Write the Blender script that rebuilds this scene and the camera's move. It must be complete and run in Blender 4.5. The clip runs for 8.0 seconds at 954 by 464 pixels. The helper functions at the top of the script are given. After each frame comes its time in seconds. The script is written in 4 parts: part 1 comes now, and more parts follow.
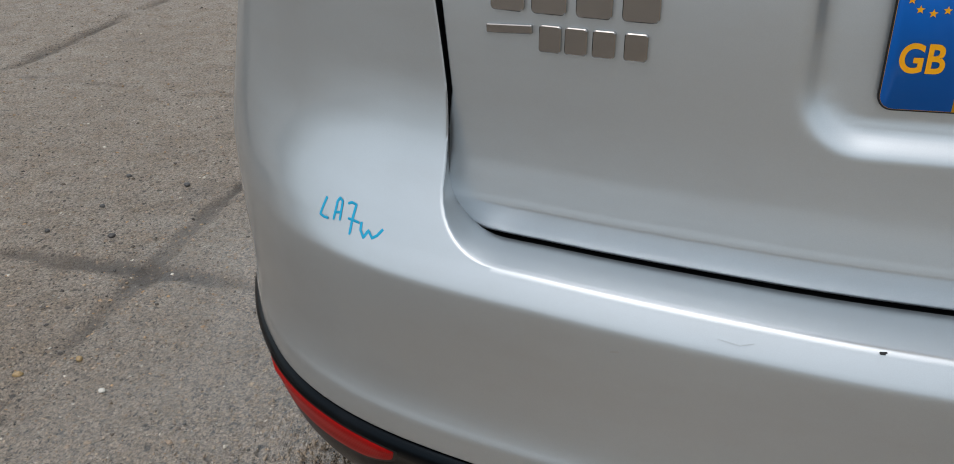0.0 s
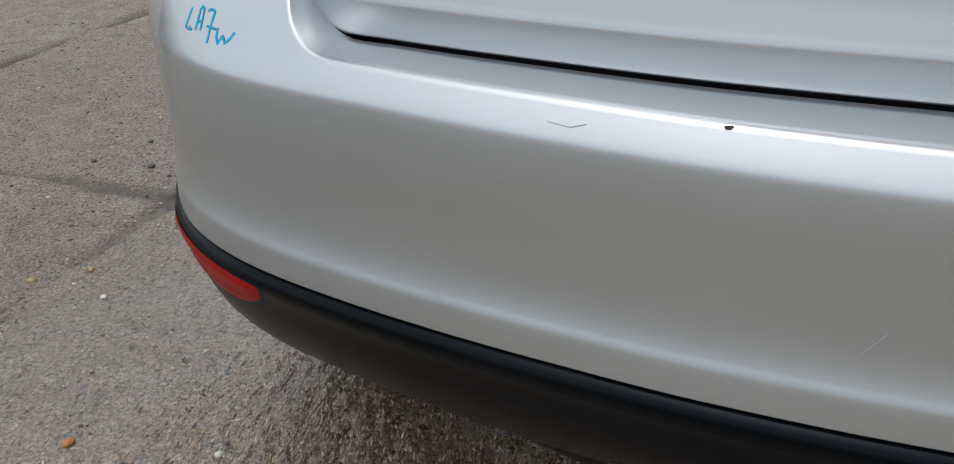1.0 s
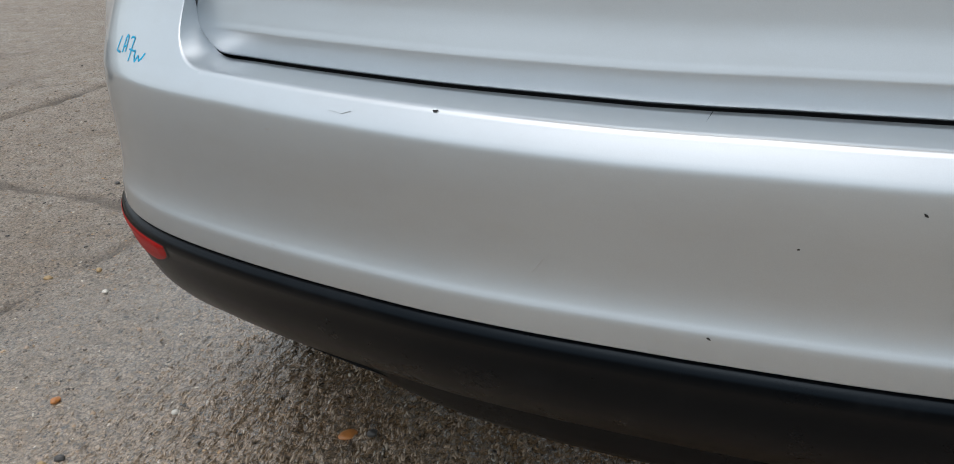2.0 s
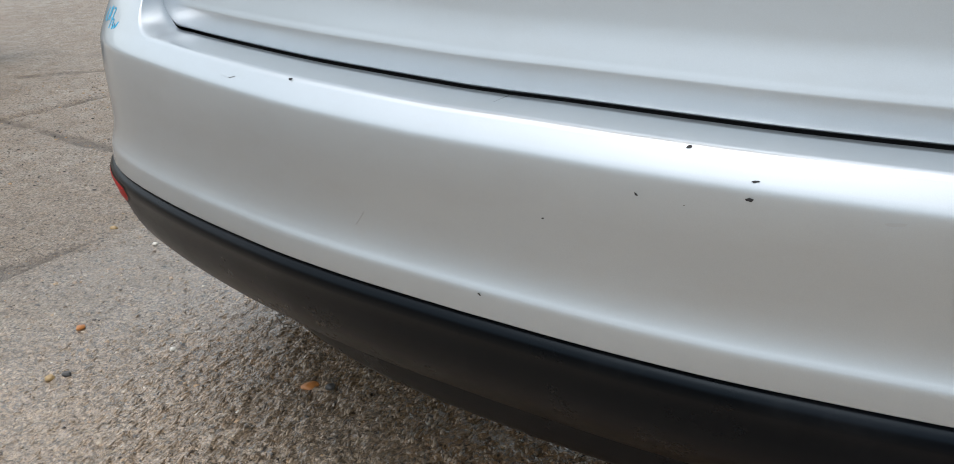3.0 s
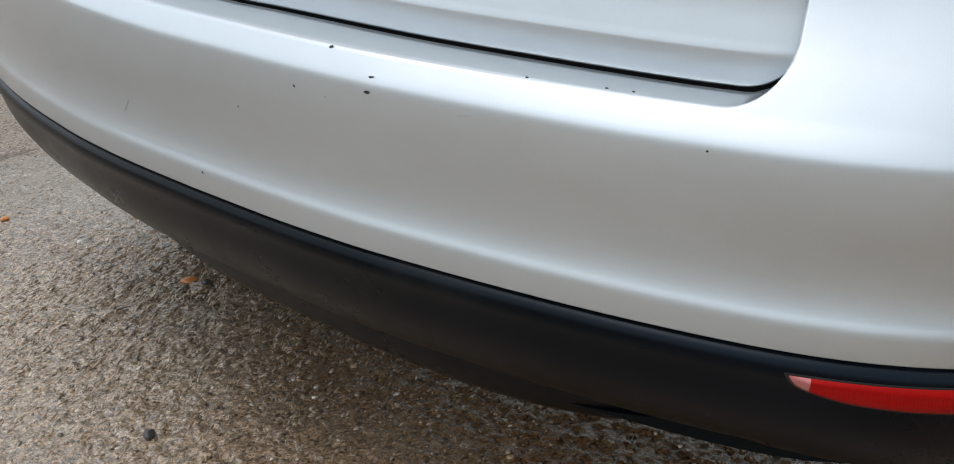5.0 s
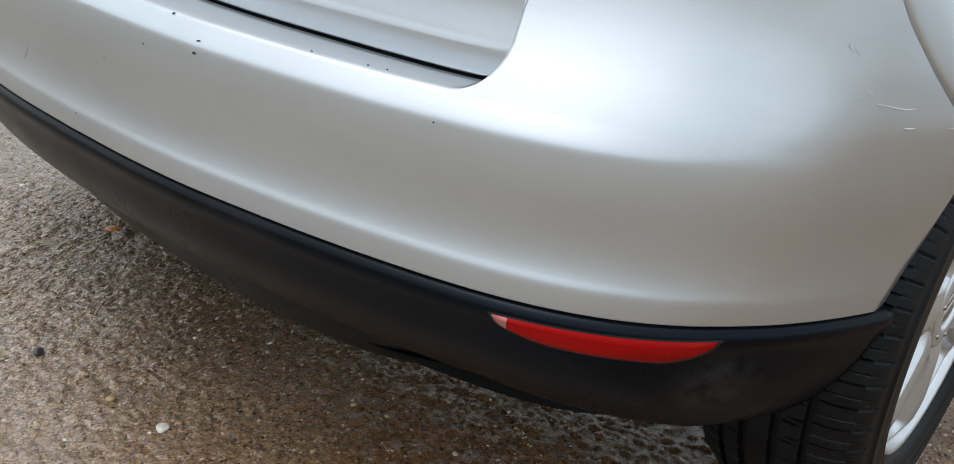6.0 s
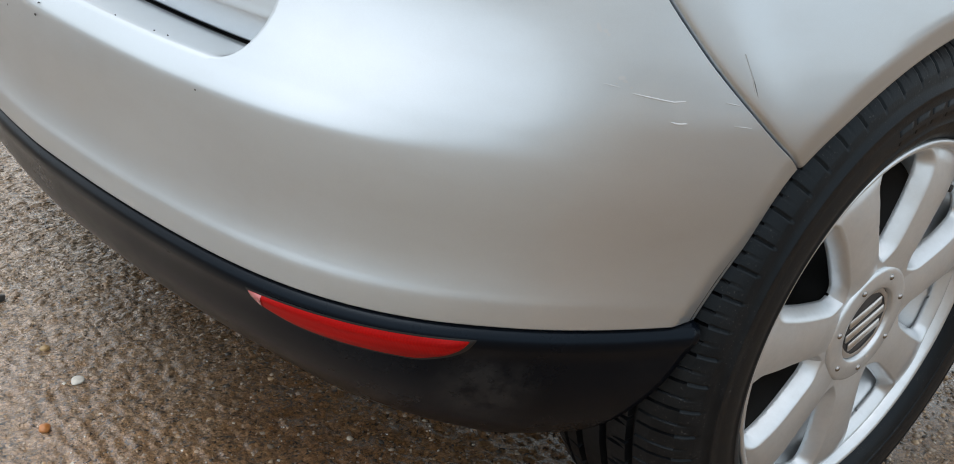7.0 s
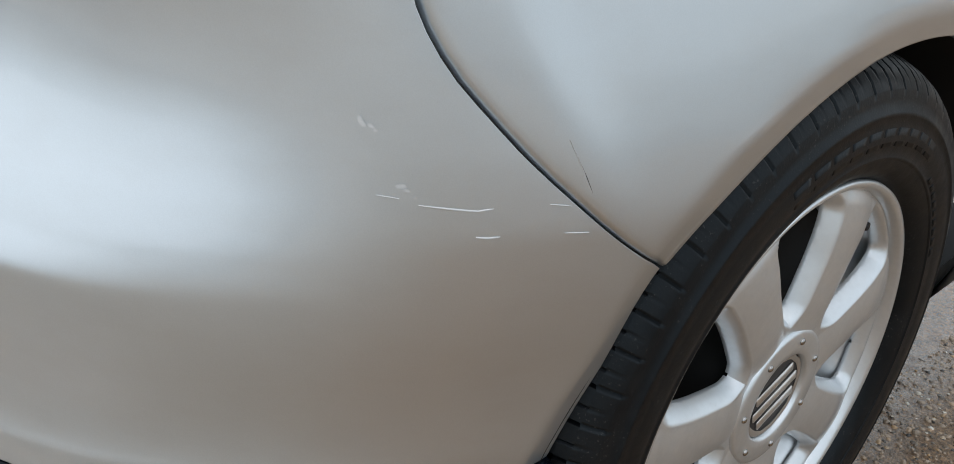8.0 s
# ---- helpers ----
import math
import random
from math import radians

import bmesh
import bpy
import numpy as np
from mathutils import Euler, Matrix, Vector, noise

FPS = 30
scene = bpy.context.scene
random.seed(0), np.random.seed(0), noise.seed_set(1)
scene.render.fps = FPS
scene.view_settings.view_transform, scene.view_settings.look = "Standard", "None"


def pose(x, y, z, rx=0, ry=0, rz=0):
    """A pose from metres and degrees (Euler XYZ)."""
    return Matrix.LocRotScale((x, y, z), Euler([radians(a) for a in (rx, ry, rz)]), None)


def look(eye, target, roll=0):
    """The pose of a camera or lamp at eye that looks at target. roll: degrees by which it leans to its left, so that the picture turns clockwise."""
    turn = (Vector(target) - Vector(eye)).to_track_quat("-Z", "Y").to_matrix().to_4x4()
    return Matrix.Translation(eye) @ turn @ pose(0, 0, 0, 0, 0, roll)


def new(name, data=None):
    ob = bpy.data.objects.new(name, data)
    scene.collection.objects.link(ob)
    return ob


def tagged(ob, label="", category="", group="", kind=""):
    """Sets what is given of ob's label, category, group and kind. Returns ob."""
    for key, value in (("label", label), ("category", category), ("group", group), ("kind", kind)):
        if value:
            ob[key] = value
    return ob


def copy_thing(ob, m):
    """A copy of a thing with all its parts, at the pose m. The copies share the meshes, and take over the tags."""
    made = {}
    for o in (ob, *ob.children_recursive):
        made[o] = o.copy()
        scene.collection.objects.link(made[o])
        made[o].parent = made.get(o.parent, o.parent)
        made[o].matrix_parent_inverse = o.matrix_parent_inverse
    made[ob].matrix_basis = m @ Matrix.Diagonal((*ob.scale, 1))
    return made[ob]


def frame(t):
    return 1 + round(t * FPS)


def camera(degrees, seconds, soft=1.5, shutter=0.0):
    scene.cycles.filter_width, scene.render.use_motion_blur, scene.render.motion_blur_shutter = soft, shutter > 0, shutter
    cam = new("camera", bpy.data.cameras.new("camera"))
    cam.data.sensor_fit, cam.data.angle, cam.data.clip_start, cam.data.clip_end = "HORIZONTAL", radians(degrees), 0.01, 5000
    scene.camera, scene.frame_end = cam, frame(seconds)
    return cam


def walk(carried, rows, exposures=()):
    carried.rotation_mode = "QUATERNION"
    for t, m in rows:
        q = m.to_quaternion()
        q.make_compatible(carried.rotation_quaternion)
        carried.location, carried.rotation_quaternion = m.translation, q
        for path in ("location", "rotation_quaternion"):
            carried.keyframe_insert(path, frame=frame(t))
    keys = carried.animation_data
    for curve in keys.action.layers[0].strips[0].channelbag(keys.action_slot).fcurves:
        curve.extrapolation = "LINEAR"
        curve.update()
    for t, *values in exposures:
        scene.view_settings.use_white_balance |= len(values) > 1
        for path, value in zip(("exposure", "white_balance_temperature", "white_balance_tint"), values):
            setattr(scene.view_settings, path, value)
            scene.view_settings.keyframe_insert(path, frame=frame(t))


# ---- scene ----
cam = camera(55.3, 8.0, 0.9)
PATH = [
    (0, (-0.352, -0.494, 0.925), (-0.725, 1.245, 0.011), -0.6),
    (0.5, (-0.28, -0.478, 0.848), (-0.785, 1.223, -0.076), -1.6),
    (1, (-0.161, -0.441, 0.755), (-0.798, 1.232, -0.137), -2.6),
    (1.2, (-0.115, -0.453, 0.742), (-0.793, 1.217, -0.126), -3.0),
    (2.3, (0.207, -0.595, 0.777), (-0.646, 1.045, 0.012), -2.7),
    (2.5, (0.261, -0.596, 0.767), (-0.673, 1.003, 0.01), -2.0),
    (3, (0.406, -0.537, 0.757), (-0.649, 0.989, 0.008), -1.3),
    (3.5, (0.535, -0.498, 0.762), (-0.559, 0.992, -0.002), -1.1),
    (4, (0.592, -0.474, 0.768), (-0.52, 1.004, 0.007), -1.0),
    (4.5, (0.625, -0.46, 0.757), (-0.483, 0.989, -0.065), -1.0),
    (4.7, (0.657, -0.461, 0.749), (-0.448, 0.976, -0.097), -0.2),
    (5.8, (0.952, -0.479, 0.769), (-0.195, 0.957, -0.019), 5.2),
    (6, (0.984, -0.452, 0.774), (-0.153, 0.978, -0.04), 6.8),
    (6.2, (1.030, -0.406, 0.757), (-0.139, 1.010, -0.037), 8.6),
    (6.5, (1.094, -0.334, 0.754), (-0.158, 0.996, -0.06), 8.7),
    (6.8, (1.151, -0.267, 0.758), (-0.166, 0.995, -0.063), 7.8),
    (7, (1.189, -0.195, 0.785), (-0.178, 0.985, -0.075), 6.8),
    (7.3, (1.213, -0.128, 0.815), (-0.151, 1.046, -0.057), 5.8),
    (7.5, (1.195, -0.084, 0.823), (-0.155, 1.096, -0.064), 5.3),
    (7.7, (1.153, -0.043, 0.823), (-0.154, 1.179, -0.071), 4.6),
    (8, (1.102, 0.017, 0.815), (-0.169, 1.254, -0.108), 4.5),
]
walk(cam, [(t, look(eye, target, roll)) for t, eye, target, roll in PATH],
     exposures=[(0, -0.16), (1.0, -0.12), (2.5, 0.16), (3.2, 0.32), (4.7, 0.3), (6.0, 0.3), (7.0, 0.42), (8.0, 0.32)])


# ---- world, sun ----
world = bpy.data.worlds.new("overcast_sky")
scene.world = world
world.use_nodes = True
wn = world.node_tree
sky = wn.nodes.new("ShaderNodeTexSky")
sky.sky_type, sky.sun_disc = "NISHITA", False
sky.sun_elevation, sky.sun_rotation = radians(74), radians(205)
sky.air_density, sky.dust_density, sky.ozone_density = 1.0, 4.0, 1.0
grey = wn.nodes.new("ShaderNodeHueSaturation")
grey.inputs["Saturation"].default_value = 0.48
grey.inputs["Hue"].default_value = 0.475
wn.links.new(sky.outputs[0], grey.inputs["Color"])
wn.links.new(grey.outputs[0], wn.nodes["Background"].inputs[0])
wn.nodes["Background"].inputs[1].default_value = 0.15
sun = new("sun", bpy.data.lights.new("sun", "SUN"))
sun.data.energy, sun.data.angle, sun.data.color = 1.3, radians(164), (0.93, 0.98, 1.0)
sun.matrix_world = look((0.0, 0.3, 4.2), (0, 0, 0))


# ---- materials ----
def shader(name, color, rough=0.5, metal=0.0, coat=0.0, coat_rough=0.05, spec=0.5):
    m = bpy.data.materials.new(name)
    m.use_nodes = True
    b = m.node_tree.nodes["Principled BSDF"]
    b.inputs["Base Color"].default_value = (*color, 1)
    b.inputs["Roughness"].default_value = rough
    b.inputs["Metallic"].default_value = metal
    b.inputs["Coat Weight"].default_value = coat
    b.inputs["Coat Roughness"].default_value = coat_rough
    b.inputs["Specular IOR Level"].default_value = spec
    return m


def node(m, kind, **values):
    n = m.node_tree.nodes.new(kind)
    for key, value in values.items():
        n.inputs[key.replace("_", " ")].default_value = value
    return n


def wire(m, a, b):
    m.node_tree.links.new(a, b)


def noise_tex(m, scale, detail=4.0, rough=0.55, coord=None, stretch=None):
    n = node(m, "ShaderNodeTexNoise", Scale=scale, Detail=detail, Roughness=rough)
    if coord is not None:
        if stretch is not None:
            s = m.node_tree.nodes.new("ShaderNodeMapping")
            s.inputs["Scale"].default_value = stretch
            wire(m, coord, s.inputs["Vector"])
            coord = s.outputs[0]
        wire(m, coord, n.inputs["Vector"])
    return n.outputs["Fac"]


def ramp(m, fac, stops):
    n = m.node_tree.nodes.new("ShaderNodeValToRGB")
    e = n.color_ramp.elements
    while len(e) < len(stops):
        e.new(0.5)
    for k, (at, c) in zip(e, stops):
        k.position, k.color = at, (*c, 1) if len(c) == 3 else c
    wire(m, fac, n.inputs[0])
    return n.outputs[0]


def mix(m, fac, a, b, mode="MIX"):
    n = m.node_tree.nodes.new("ShaderNodeMix")
    n.data_type, n.blend_type = "RGBA", mode
    for sock, v in ((n.inputs[0], fac), (n.inputs[6], a), (n.inputs[7], b)):
        if isinstance(v, (int, float)):
            sock.default_value = v
        elif isinstance(v, tuple):
            sock.default_value = (*v, 1)
        else:
            wire(m, v, sock)
    return n.outputs[2]


def bump(m, height, strength, distance, normal=None):
    n = node(m, "ShaderNodeBump", Strength=strength, Distance=distance)
    wire(m, height, n.inputs["Height"])
    if normal is not None:
        wire(m, normal, n.inputs["Normal"])
    return n.outputs[0]


def coords(m):
    return m.node_tree.nodes.new("ShaderNodeTexCoord").outputs["Object"]


def bsdf(m):
    return m.node_tree.nodes["Principled BSDF"]


def silver_paint():
    m = shader("silver_metallic_paint", (0.6, 0.62, 0.63), 0.42, 0.9, 1.0, 0.045)
    c = coords(m)
    film = noise_tex(m, 5.0, 1.0, 0.5, c)
    col = mix(m, film, (0.515, 0.565, 0.605), (0.555, 0.605, 0.64))
    # metal flakes, and a thin uneven film of road dust
    flake = noise_tex(m, 1500.0, 1.0, 0.5, c)
    col = mix(m, 0.12, col, ramp(m, flake, [(0.3, (0.8,) * 3), (0.7, (1.2,) * 3)]), "MULTIPLY")
    dust = ramp(m, noise_tex(m, 13.0, 6.0, 0.65, c, (1.0, 1.0, 2.5)), [(0.45, (0, 0, 0)), (0.8, (0.12,) * 3)])
    wire(m, mix(m, dust, col, (0.36, 0.33, 0.30)), bsdf(m).inputs["Base Color"])
    wire(m, ramp(m, noise_tex(m, 9.0, 5.0, 0.6, c), [(0.3, (0.03,) * 3), (0.75, (0.10,) * 3)]), bsdf(m).inputs["Coat Roughness"])
    wire(m, bump(m, noise_tex(m, 240.0, 2.0, 0.5, c), 0.03, 0.0004), bsdf(m).inputs["Coat Normal"])
    return m


def black_plastic():
    m = shader("textured_black_plastic", (0.004, 0.0042, 0.005), 0.42, spec=0.15)
    bsdf(m).inputs["Specular Tint"].default_value = (0.66, 0.84, 1.0, 1)
    c = coords(m)
    dust = noise_tex(m, 9.0, 8.0, 0.7, c)
    patch = noise_tex(m, 3.1, 3.0, 0.6, c)
    d = mix(m, 1.0, ramp(m, dust, [(0.5, (0, 0, 0)), (0.78, (1, 1, 1))]), ramp(m, patch, [(0.45, (0, 0, 0)), (0.7, (1, 1, 1))]), "MULTIPLY")
    far = node(m, "ShaderNodeVectorMath")
    far.operation = "DISTANCE"
    wire(m, c, far.inputs[0])
    far.inputs[1].default_value = (0.735, 0.225, 0.345)
    smudge = ramp(m, far.outputs["Value"], [(0.015, (0.9,) * 3), (0.05, (0.0,) * 3)])
    d = mix(m, mix(m, 1.0, smudge, ramp(m, noise_tex(m, 60.0, 6.0, 0.7, c), [(0.35, (0, 0, 0)), (0.6, (1, 1, 1))]), "MULTIPLY"), d, (1.6, 1.6, 1.6))
    sx = node(m, "ShaderNodeSeparateXYZ")
    wire(m, c, sx.inputs[0])
    film = mix(m, 1.0, ramp(m, sx.outputs[0], [(0.2, (0, 0, 0)), (0.7, (1, 1, 1))]), ramp(m, patch, [(0.2, (0.5,) * 3), (0.6, (1, 1, 1))]), "MULTIPLY")
    clean = mix(m, film, (0.0003, 0.0006, 0.0014), (0.0026, 0.0040, 0.0070))
    wire(m, mix(m, d, clean, (0.02, 0.0205, 0.022)), bsdf(m).inputs["Base Color"])
    wire(m, ramp(m, dust, [(0.3, (0.24,) * 3), (0.8, (0.40,) * 3)]), bsdf(m).inputs["Roughness"])
    wire(m, bump(m, noise_tex(m, 1400.0, 2.0, 0.6, c), 0.12, 0.0006), bsdf(m).inputs["Normal"])
    return m


def tyre_rubber():
    m = shader("tyre_rubber", (0.016, 0.016, 0.0165), 0.5, spec=0.24)
    bsdf(m).inputs["Specular Tint"].default_value = (0.76, 0.9, 1.0, 1)
    c = coords(m)
    dust = noise_tex(m, 35.0, 8.0, 0.75, c)
    grit = noise_tex(m, 420.0, 2.0, 0.6, c)
    g = ramp(m, grit, [(0.62, (0, 0, 0)), (0.72, (1, 1, 1))])
    col = mix(m, ramp(m, dust, [(0.42, (0, 0, 0)), (0.8, (1, 1, 1))]), (0.0035, 0.0040, 0.005), (0.0105, 0.0108, 0.0112))
    wire(m, mix(m, mix(m, 1.0, g, ramp(m, dust, [(0.45, (0, 0, 0)), (0.6, (0.35,) * 3)]), "MULTIPLY"), col, (0.16, 0.15, 0.14)), bsdf(m).inputs["Base Color"])
    wire(m, ramp(m, dust, [(0.3, (0.36,) * 3), (0.75, (0.62,) * 3)]), bsdf(m).inputs["Roughness"])
    wire(m, bump(m, grit, 0.2, 0.0008), bsdf(m).inputs["Normal"])
    return m


def alloy_paint():
    m = shader("silver_alloy_lacquer", (0.6, 0.61, 0.62), 0.36, 0.82, 0.6, 0.10)
    c = coords(m)
    dirt = noise_tex(m, 22.0, 8.0, 0.7, c)
    fine = noise_tex(m, 150.0, 4.0, 0.7, c)
    d = mix(m, 0.5, dirt, fine)
    wire(m, ramp(m, d, [(0.3, (0.66, 0.70, 0.73)), (0.62, (0.62, 0.655, 0.68)), (0.76, (0.36, 0.34, 0.32))]), bsdf(m).inputs["Base Color"])
    wire(m, ramp(m, d, [(0.3, (0.3,) * 3), (0.7, (0.55,) * 3)]), bsdf(m).inputs["Roughness"])
    return m


def concrete():
    m = shader("worn_wet_concrete", (0.24, 0.21, 0.185), 0.6, spec=0.38)
    c = coords(m)
    big = noise_tex(m, 1.6, 6.0, 0.6, c)
    mid = noise_tex(m, 14.0, 6.0, 0.65, c)
    fine = noise_tex(m, 260.0, 5.0, 0.75, c)
    base = ramp(m, big, [(0.3, (0.315, 0.255, 0.20)), (0.5, (0.365, 0.308, 0.252)), (0.72, (0.41, 0.36, 0.305))])
    base = mix(m, ramp(m, mid, [(0.38, (0, 0, 0)), (0.7, (1, 1, 1))]), base, (0.30, 0.24, 0.18))
    base = mix(m, 0.9, base, ramp(m, fine, [(0.32, (0.2,) * 3), (0.46, (1.0,) * 3), (0.70, (1.8,) * 3)]), "MULTIPLY")
    # small aggregate grains set in the cement, each with a tone of its own
    v = node(m, "ShaderNodeTexVoronoi", Scale=115.0, Randomness=1.0)
    wob = node(m, "ShaderNodeVectorMath")
    wob.operation = "ADD"
    w3 = node(m, "ShaderNodeTexNoise", Scale=120.0, Detail=2.0)
    wire(m, c, w3.inputs["Vector"])
    sc = node(m, "ShaderNodeVectorMath")
    sc.operation = "SCALE"
    sc.inputs["Scale"].default_value = 0.006
    wire(m, w3.outputs["Color"], sc.inputs[0])
    wire(m, c, wob.inputs[0])
    wire(m, sc.outputs[0], wob.inputs[1])
    wire(m, wob.outputs[0], v.inputs["Vector"])
    sep = node(m, "ShaderNodeSeparateColor")
    wire(m, v.outputs["Color"], sep.inputs[0])
    tone = ramp(m, sep.outputs[0], [(0.0, (0.05, 0.046, 0.042)), (0.16, (0.13, 0.105, 0.08)), (0.3, (0.36, 0.23, 0.12)), (0.5, (0.24, 0.21, 0.18)),
                                    (0.72, (0.42, 0.33, 0.22)), (0.9, (0.52, 0.48, 0.42)), (1.0, (0.75, 0.72, 0.66))])
    inside = ramp(m, v.outputs["Distance"], [(0.22, (1, 1, 1)), (0.42, (0, 0, 0))])
    pick = ramp(m, sep.outputs[1], [(0.55, (0, 0, 0)), (0.62, (0.75,) * 3)])
    base = mix(m, mix(m, 1.0, inside, pick, "MULTIPLY"), base, tone)
    pit = noise_tex(m, 150.0, 3.0, 0.65, wob.outputs[0], (1.0, 0.55, 1.0))
    # cavity shade inside the pits is put into the colour
    base = mix(m, ramp(m, pit, [(0.35, (0.95,) * 3), (0.415, (0,) * 3)]), base, (0.05, 0.041, 0.033))
    v3 = node(m, "ShaderNodeTexVoronoi", Scale=150.0, Randomness=1.0)
    wire(m, wob.outputs[0], v3.inputs["Vector"])
    # shade between the grains, multiplied into the colour as dark lines
    crevice_shade = ramp(m, v3.outputs["Distance"], [(0.30, (1.12,) * 3), (0.50, (0.85,) * 3), (0.70, (0.25,) * 3)])
    base = mix(m, 0.5, base, crevice_shade, "MULTIPLY")
    # sparse larger dark stones and holes
    v2 = node(m, "ShaderNodeTexVoronoi", Scale=30.0, Randomness=1.0)
    wire(m, wob.outputs[0], v2.inputs["Vector"])
    sep2 = node(m, "ShaderNodeSeparateColor")
    wire(m, v2.outputs["Color"], sep2.inputs[0])
    spot = mix(m, 1.0, ramp(m, v2.outputs["Distance"], [(0.12, (1, 1, 1)), (0.2, (0, 0, 0))]), ramp(m, sep2.outputs[0], [(0.74, (0, 0, 0)), (0.78, (0.85,) * 3)]), "MULTIPLY")
    base = mix(m, spot, base, (0.045, 0.038, 0.032))
    # dirt gathered in the joint lines and low places is stored on the mesh as a wear value
    wear = node(m, "ShaderNodeAttribute")
    wear.attribute_name = "wear"
    wsep = node(m, "ShaderNodeSeparateColor")
    wire(m, wear.outputs["Color"], wsep.inputs[0])
    base = mix(m, wsep.outputs[0], base, (0.085, 0.068, 0.054))
    wetness = wsep.outputs[1]
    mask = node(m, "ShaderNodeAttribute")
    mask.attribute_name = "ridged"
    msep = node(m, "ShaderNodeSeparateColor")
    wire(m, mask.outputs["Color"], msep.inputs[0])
    # damp and shade below the tail, both darkened in the base colour
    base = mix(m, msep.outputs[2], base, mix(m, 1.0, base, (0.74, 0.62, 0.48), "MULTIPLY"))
    base = mix(m, msep.outputs[1], base, mix(m, 1.0, base, (0.90, 0.70, 0.50), "MULTIPLY"))
    base = mix(m, wsep.outputs[2], base, mix(m, 1.0, base, (1.28, 1.20, 1.08), "MULTIPLY"))
    base = mix(m, wetness, base, mix(m, 1.0, base, (0.95, 0.90, 0.82), "MULTIPLY"))
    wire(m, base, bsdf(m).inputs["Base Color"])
    dry = ramp(m, mid, [(0.3, (0.40,) * 3), (0.7, (0.62,) * 3)])
    damp = ramp(m, mid, [(0.3, (0.1,) * 3), (0.7, (0.24,) * 3)])
    wire(m, mix(m, wetness, dry, damp), bsdf(m).inputs["Roughness"])
    wire(m, wetness, bsdf(m).inputs["Coat Weight"])
    bsdf(m).inputs["Coat Roughness"].default_value = 0.1
    bsdf(m).inputs["Coat IOR"].default_value = 1.9
    # brushed ridges in the damp cement below the tail
    turn = m.node_tree.nodes.new("ShaderNodeMapping")
    turn.inputs["Rotation"].default_value = (0, 0, radians(-6))
    turn.inputs["Scale"].default_value = (1, 0.28, 1)
    wire(m, wob.outputs[0], turn.inputs["Vector"])
    ridge = noise_tex(m, 75.0, 3.0, 0.6, turn.outputs[0])
    film = noise_tex(m, 210.0, 4.0, 0.7, c)
    nf = bump(m, film, 0.35, 0.005)
    nr = bump(m, ridge, 1.0, 0.022, nf)
    wire(m, msep.outputs[0], nr.node.inputs["Strength"])
    wire(m, nr, bsdf(m).inputs["Coat Normal"])
    n1 = bump(m, pit, 1.0, 0.012)
    n2 = bump(m, fine, 0.9, 0.006, n1)
    grain = bump(m, ramp(m, v3.outputs["Distance"], [(0.25, (1,) * 3), (0.7, (0,) * 3)]), 0.35, 0.003, n2)
    n3 = bump(m, ridge, 1.0, 0.02, grain)
    wire(m, msep.outputs[0], n3.node.inputs["Strength"])
    wire(m, bump(m, mid, 0.4, 0.012, n3), bsdf(m).inputs["Normal"])
    return m


def stone_mat():
    m = shader("river_stones", (0.3, 0.25, 0.2), 0.25)
    g = m.node_tree.nodes.new("ShaderNodeNewGeometry")
    c = ramp(m, g.outputs["Random Per Island"], [(0.0, (0.03, 0.027, 0.024)), (0.12, (0.08, 0.065, 0.05)), (0.3, (0.24, 0.185, 0.135)), (0.6, (0.33, 0.255, 0.18)),
                                                 (0.8, (0.36, 0.28, 0.21)), (0.9, (0.42, 0.27, 0.14)), (0.96, (0.46, 0.39, 0.30)), (1.0, (0.72, 0.68, 0.6))])
    n = noise_tex(m, 300.0, 4.0, 0.6, coords(m))
    wire(m, mix(m, 0.6, c, ramp(m, n, [(0.3, (0.6,) * 3), (0.7, (1.2,) * 3)]), "MULTIPLY"), bsdf(m).inputs["Base Color"])
    return m


def grit_mat():
    m = shader("wet_cement_grit", (0.3, 0.25, 0.2), 0.3, coat=0.35, coat_rough=0.05)
    g = m.node_tree.nodes.new("ShaderNodeNewGeometry")
    c = ramp(m, g.outputs["Random Per Island"], [(0.0, (0.08, 0.058, 0.04)), (0.25, (0.20, 0.15, 0.10)), (0.7, (0.34, 0.255, 0.175)), (0.95, (0.42, 0.33, 0.24)), (1.0, (0.65, 0.6, 0.52))])
    n = noise_tex(m, 320.0, 4.0, 0.6, coords(m))
    wire(m, mix(m, 0.6, c, ramp(m, n, [(0.3, (0.6,) * 3), (0.7, (1.2,) * 3)]), "MULTIPLY"), bsdf(m).inputs["Base Color"])
    return m


GRIT = grit_mat()
SILVER, BLACK, RUBBER, ALLOY, CONCRETE, STONES = silver_paint(), black_plastic(), tyre_rubber(), alloy_paint(), concrete(), stone_mat()
SEAL = shader("dark_rubber_seal", (0.005, 0.006, 0.0075), 0.5)
LINER = shader("dark_felt_liner", (0.012, 0.012, 0.012), 0.95)
CHROME = shader("worn_chrome", (0.36, 0.35, 0.34), 0.16, 1.0)
CHIP = shader("chipped_to_black", (0.012, 0.012, 0.014), 0.6)
SCUFF = shader("scuffed_pale_paint", (0.48, 0.51, 0.53), 0.45, 0.6)
SCRAPE = shader("scraped_pale_paint", (0.52, 0.545, 0.56), 0.5, 0.3)
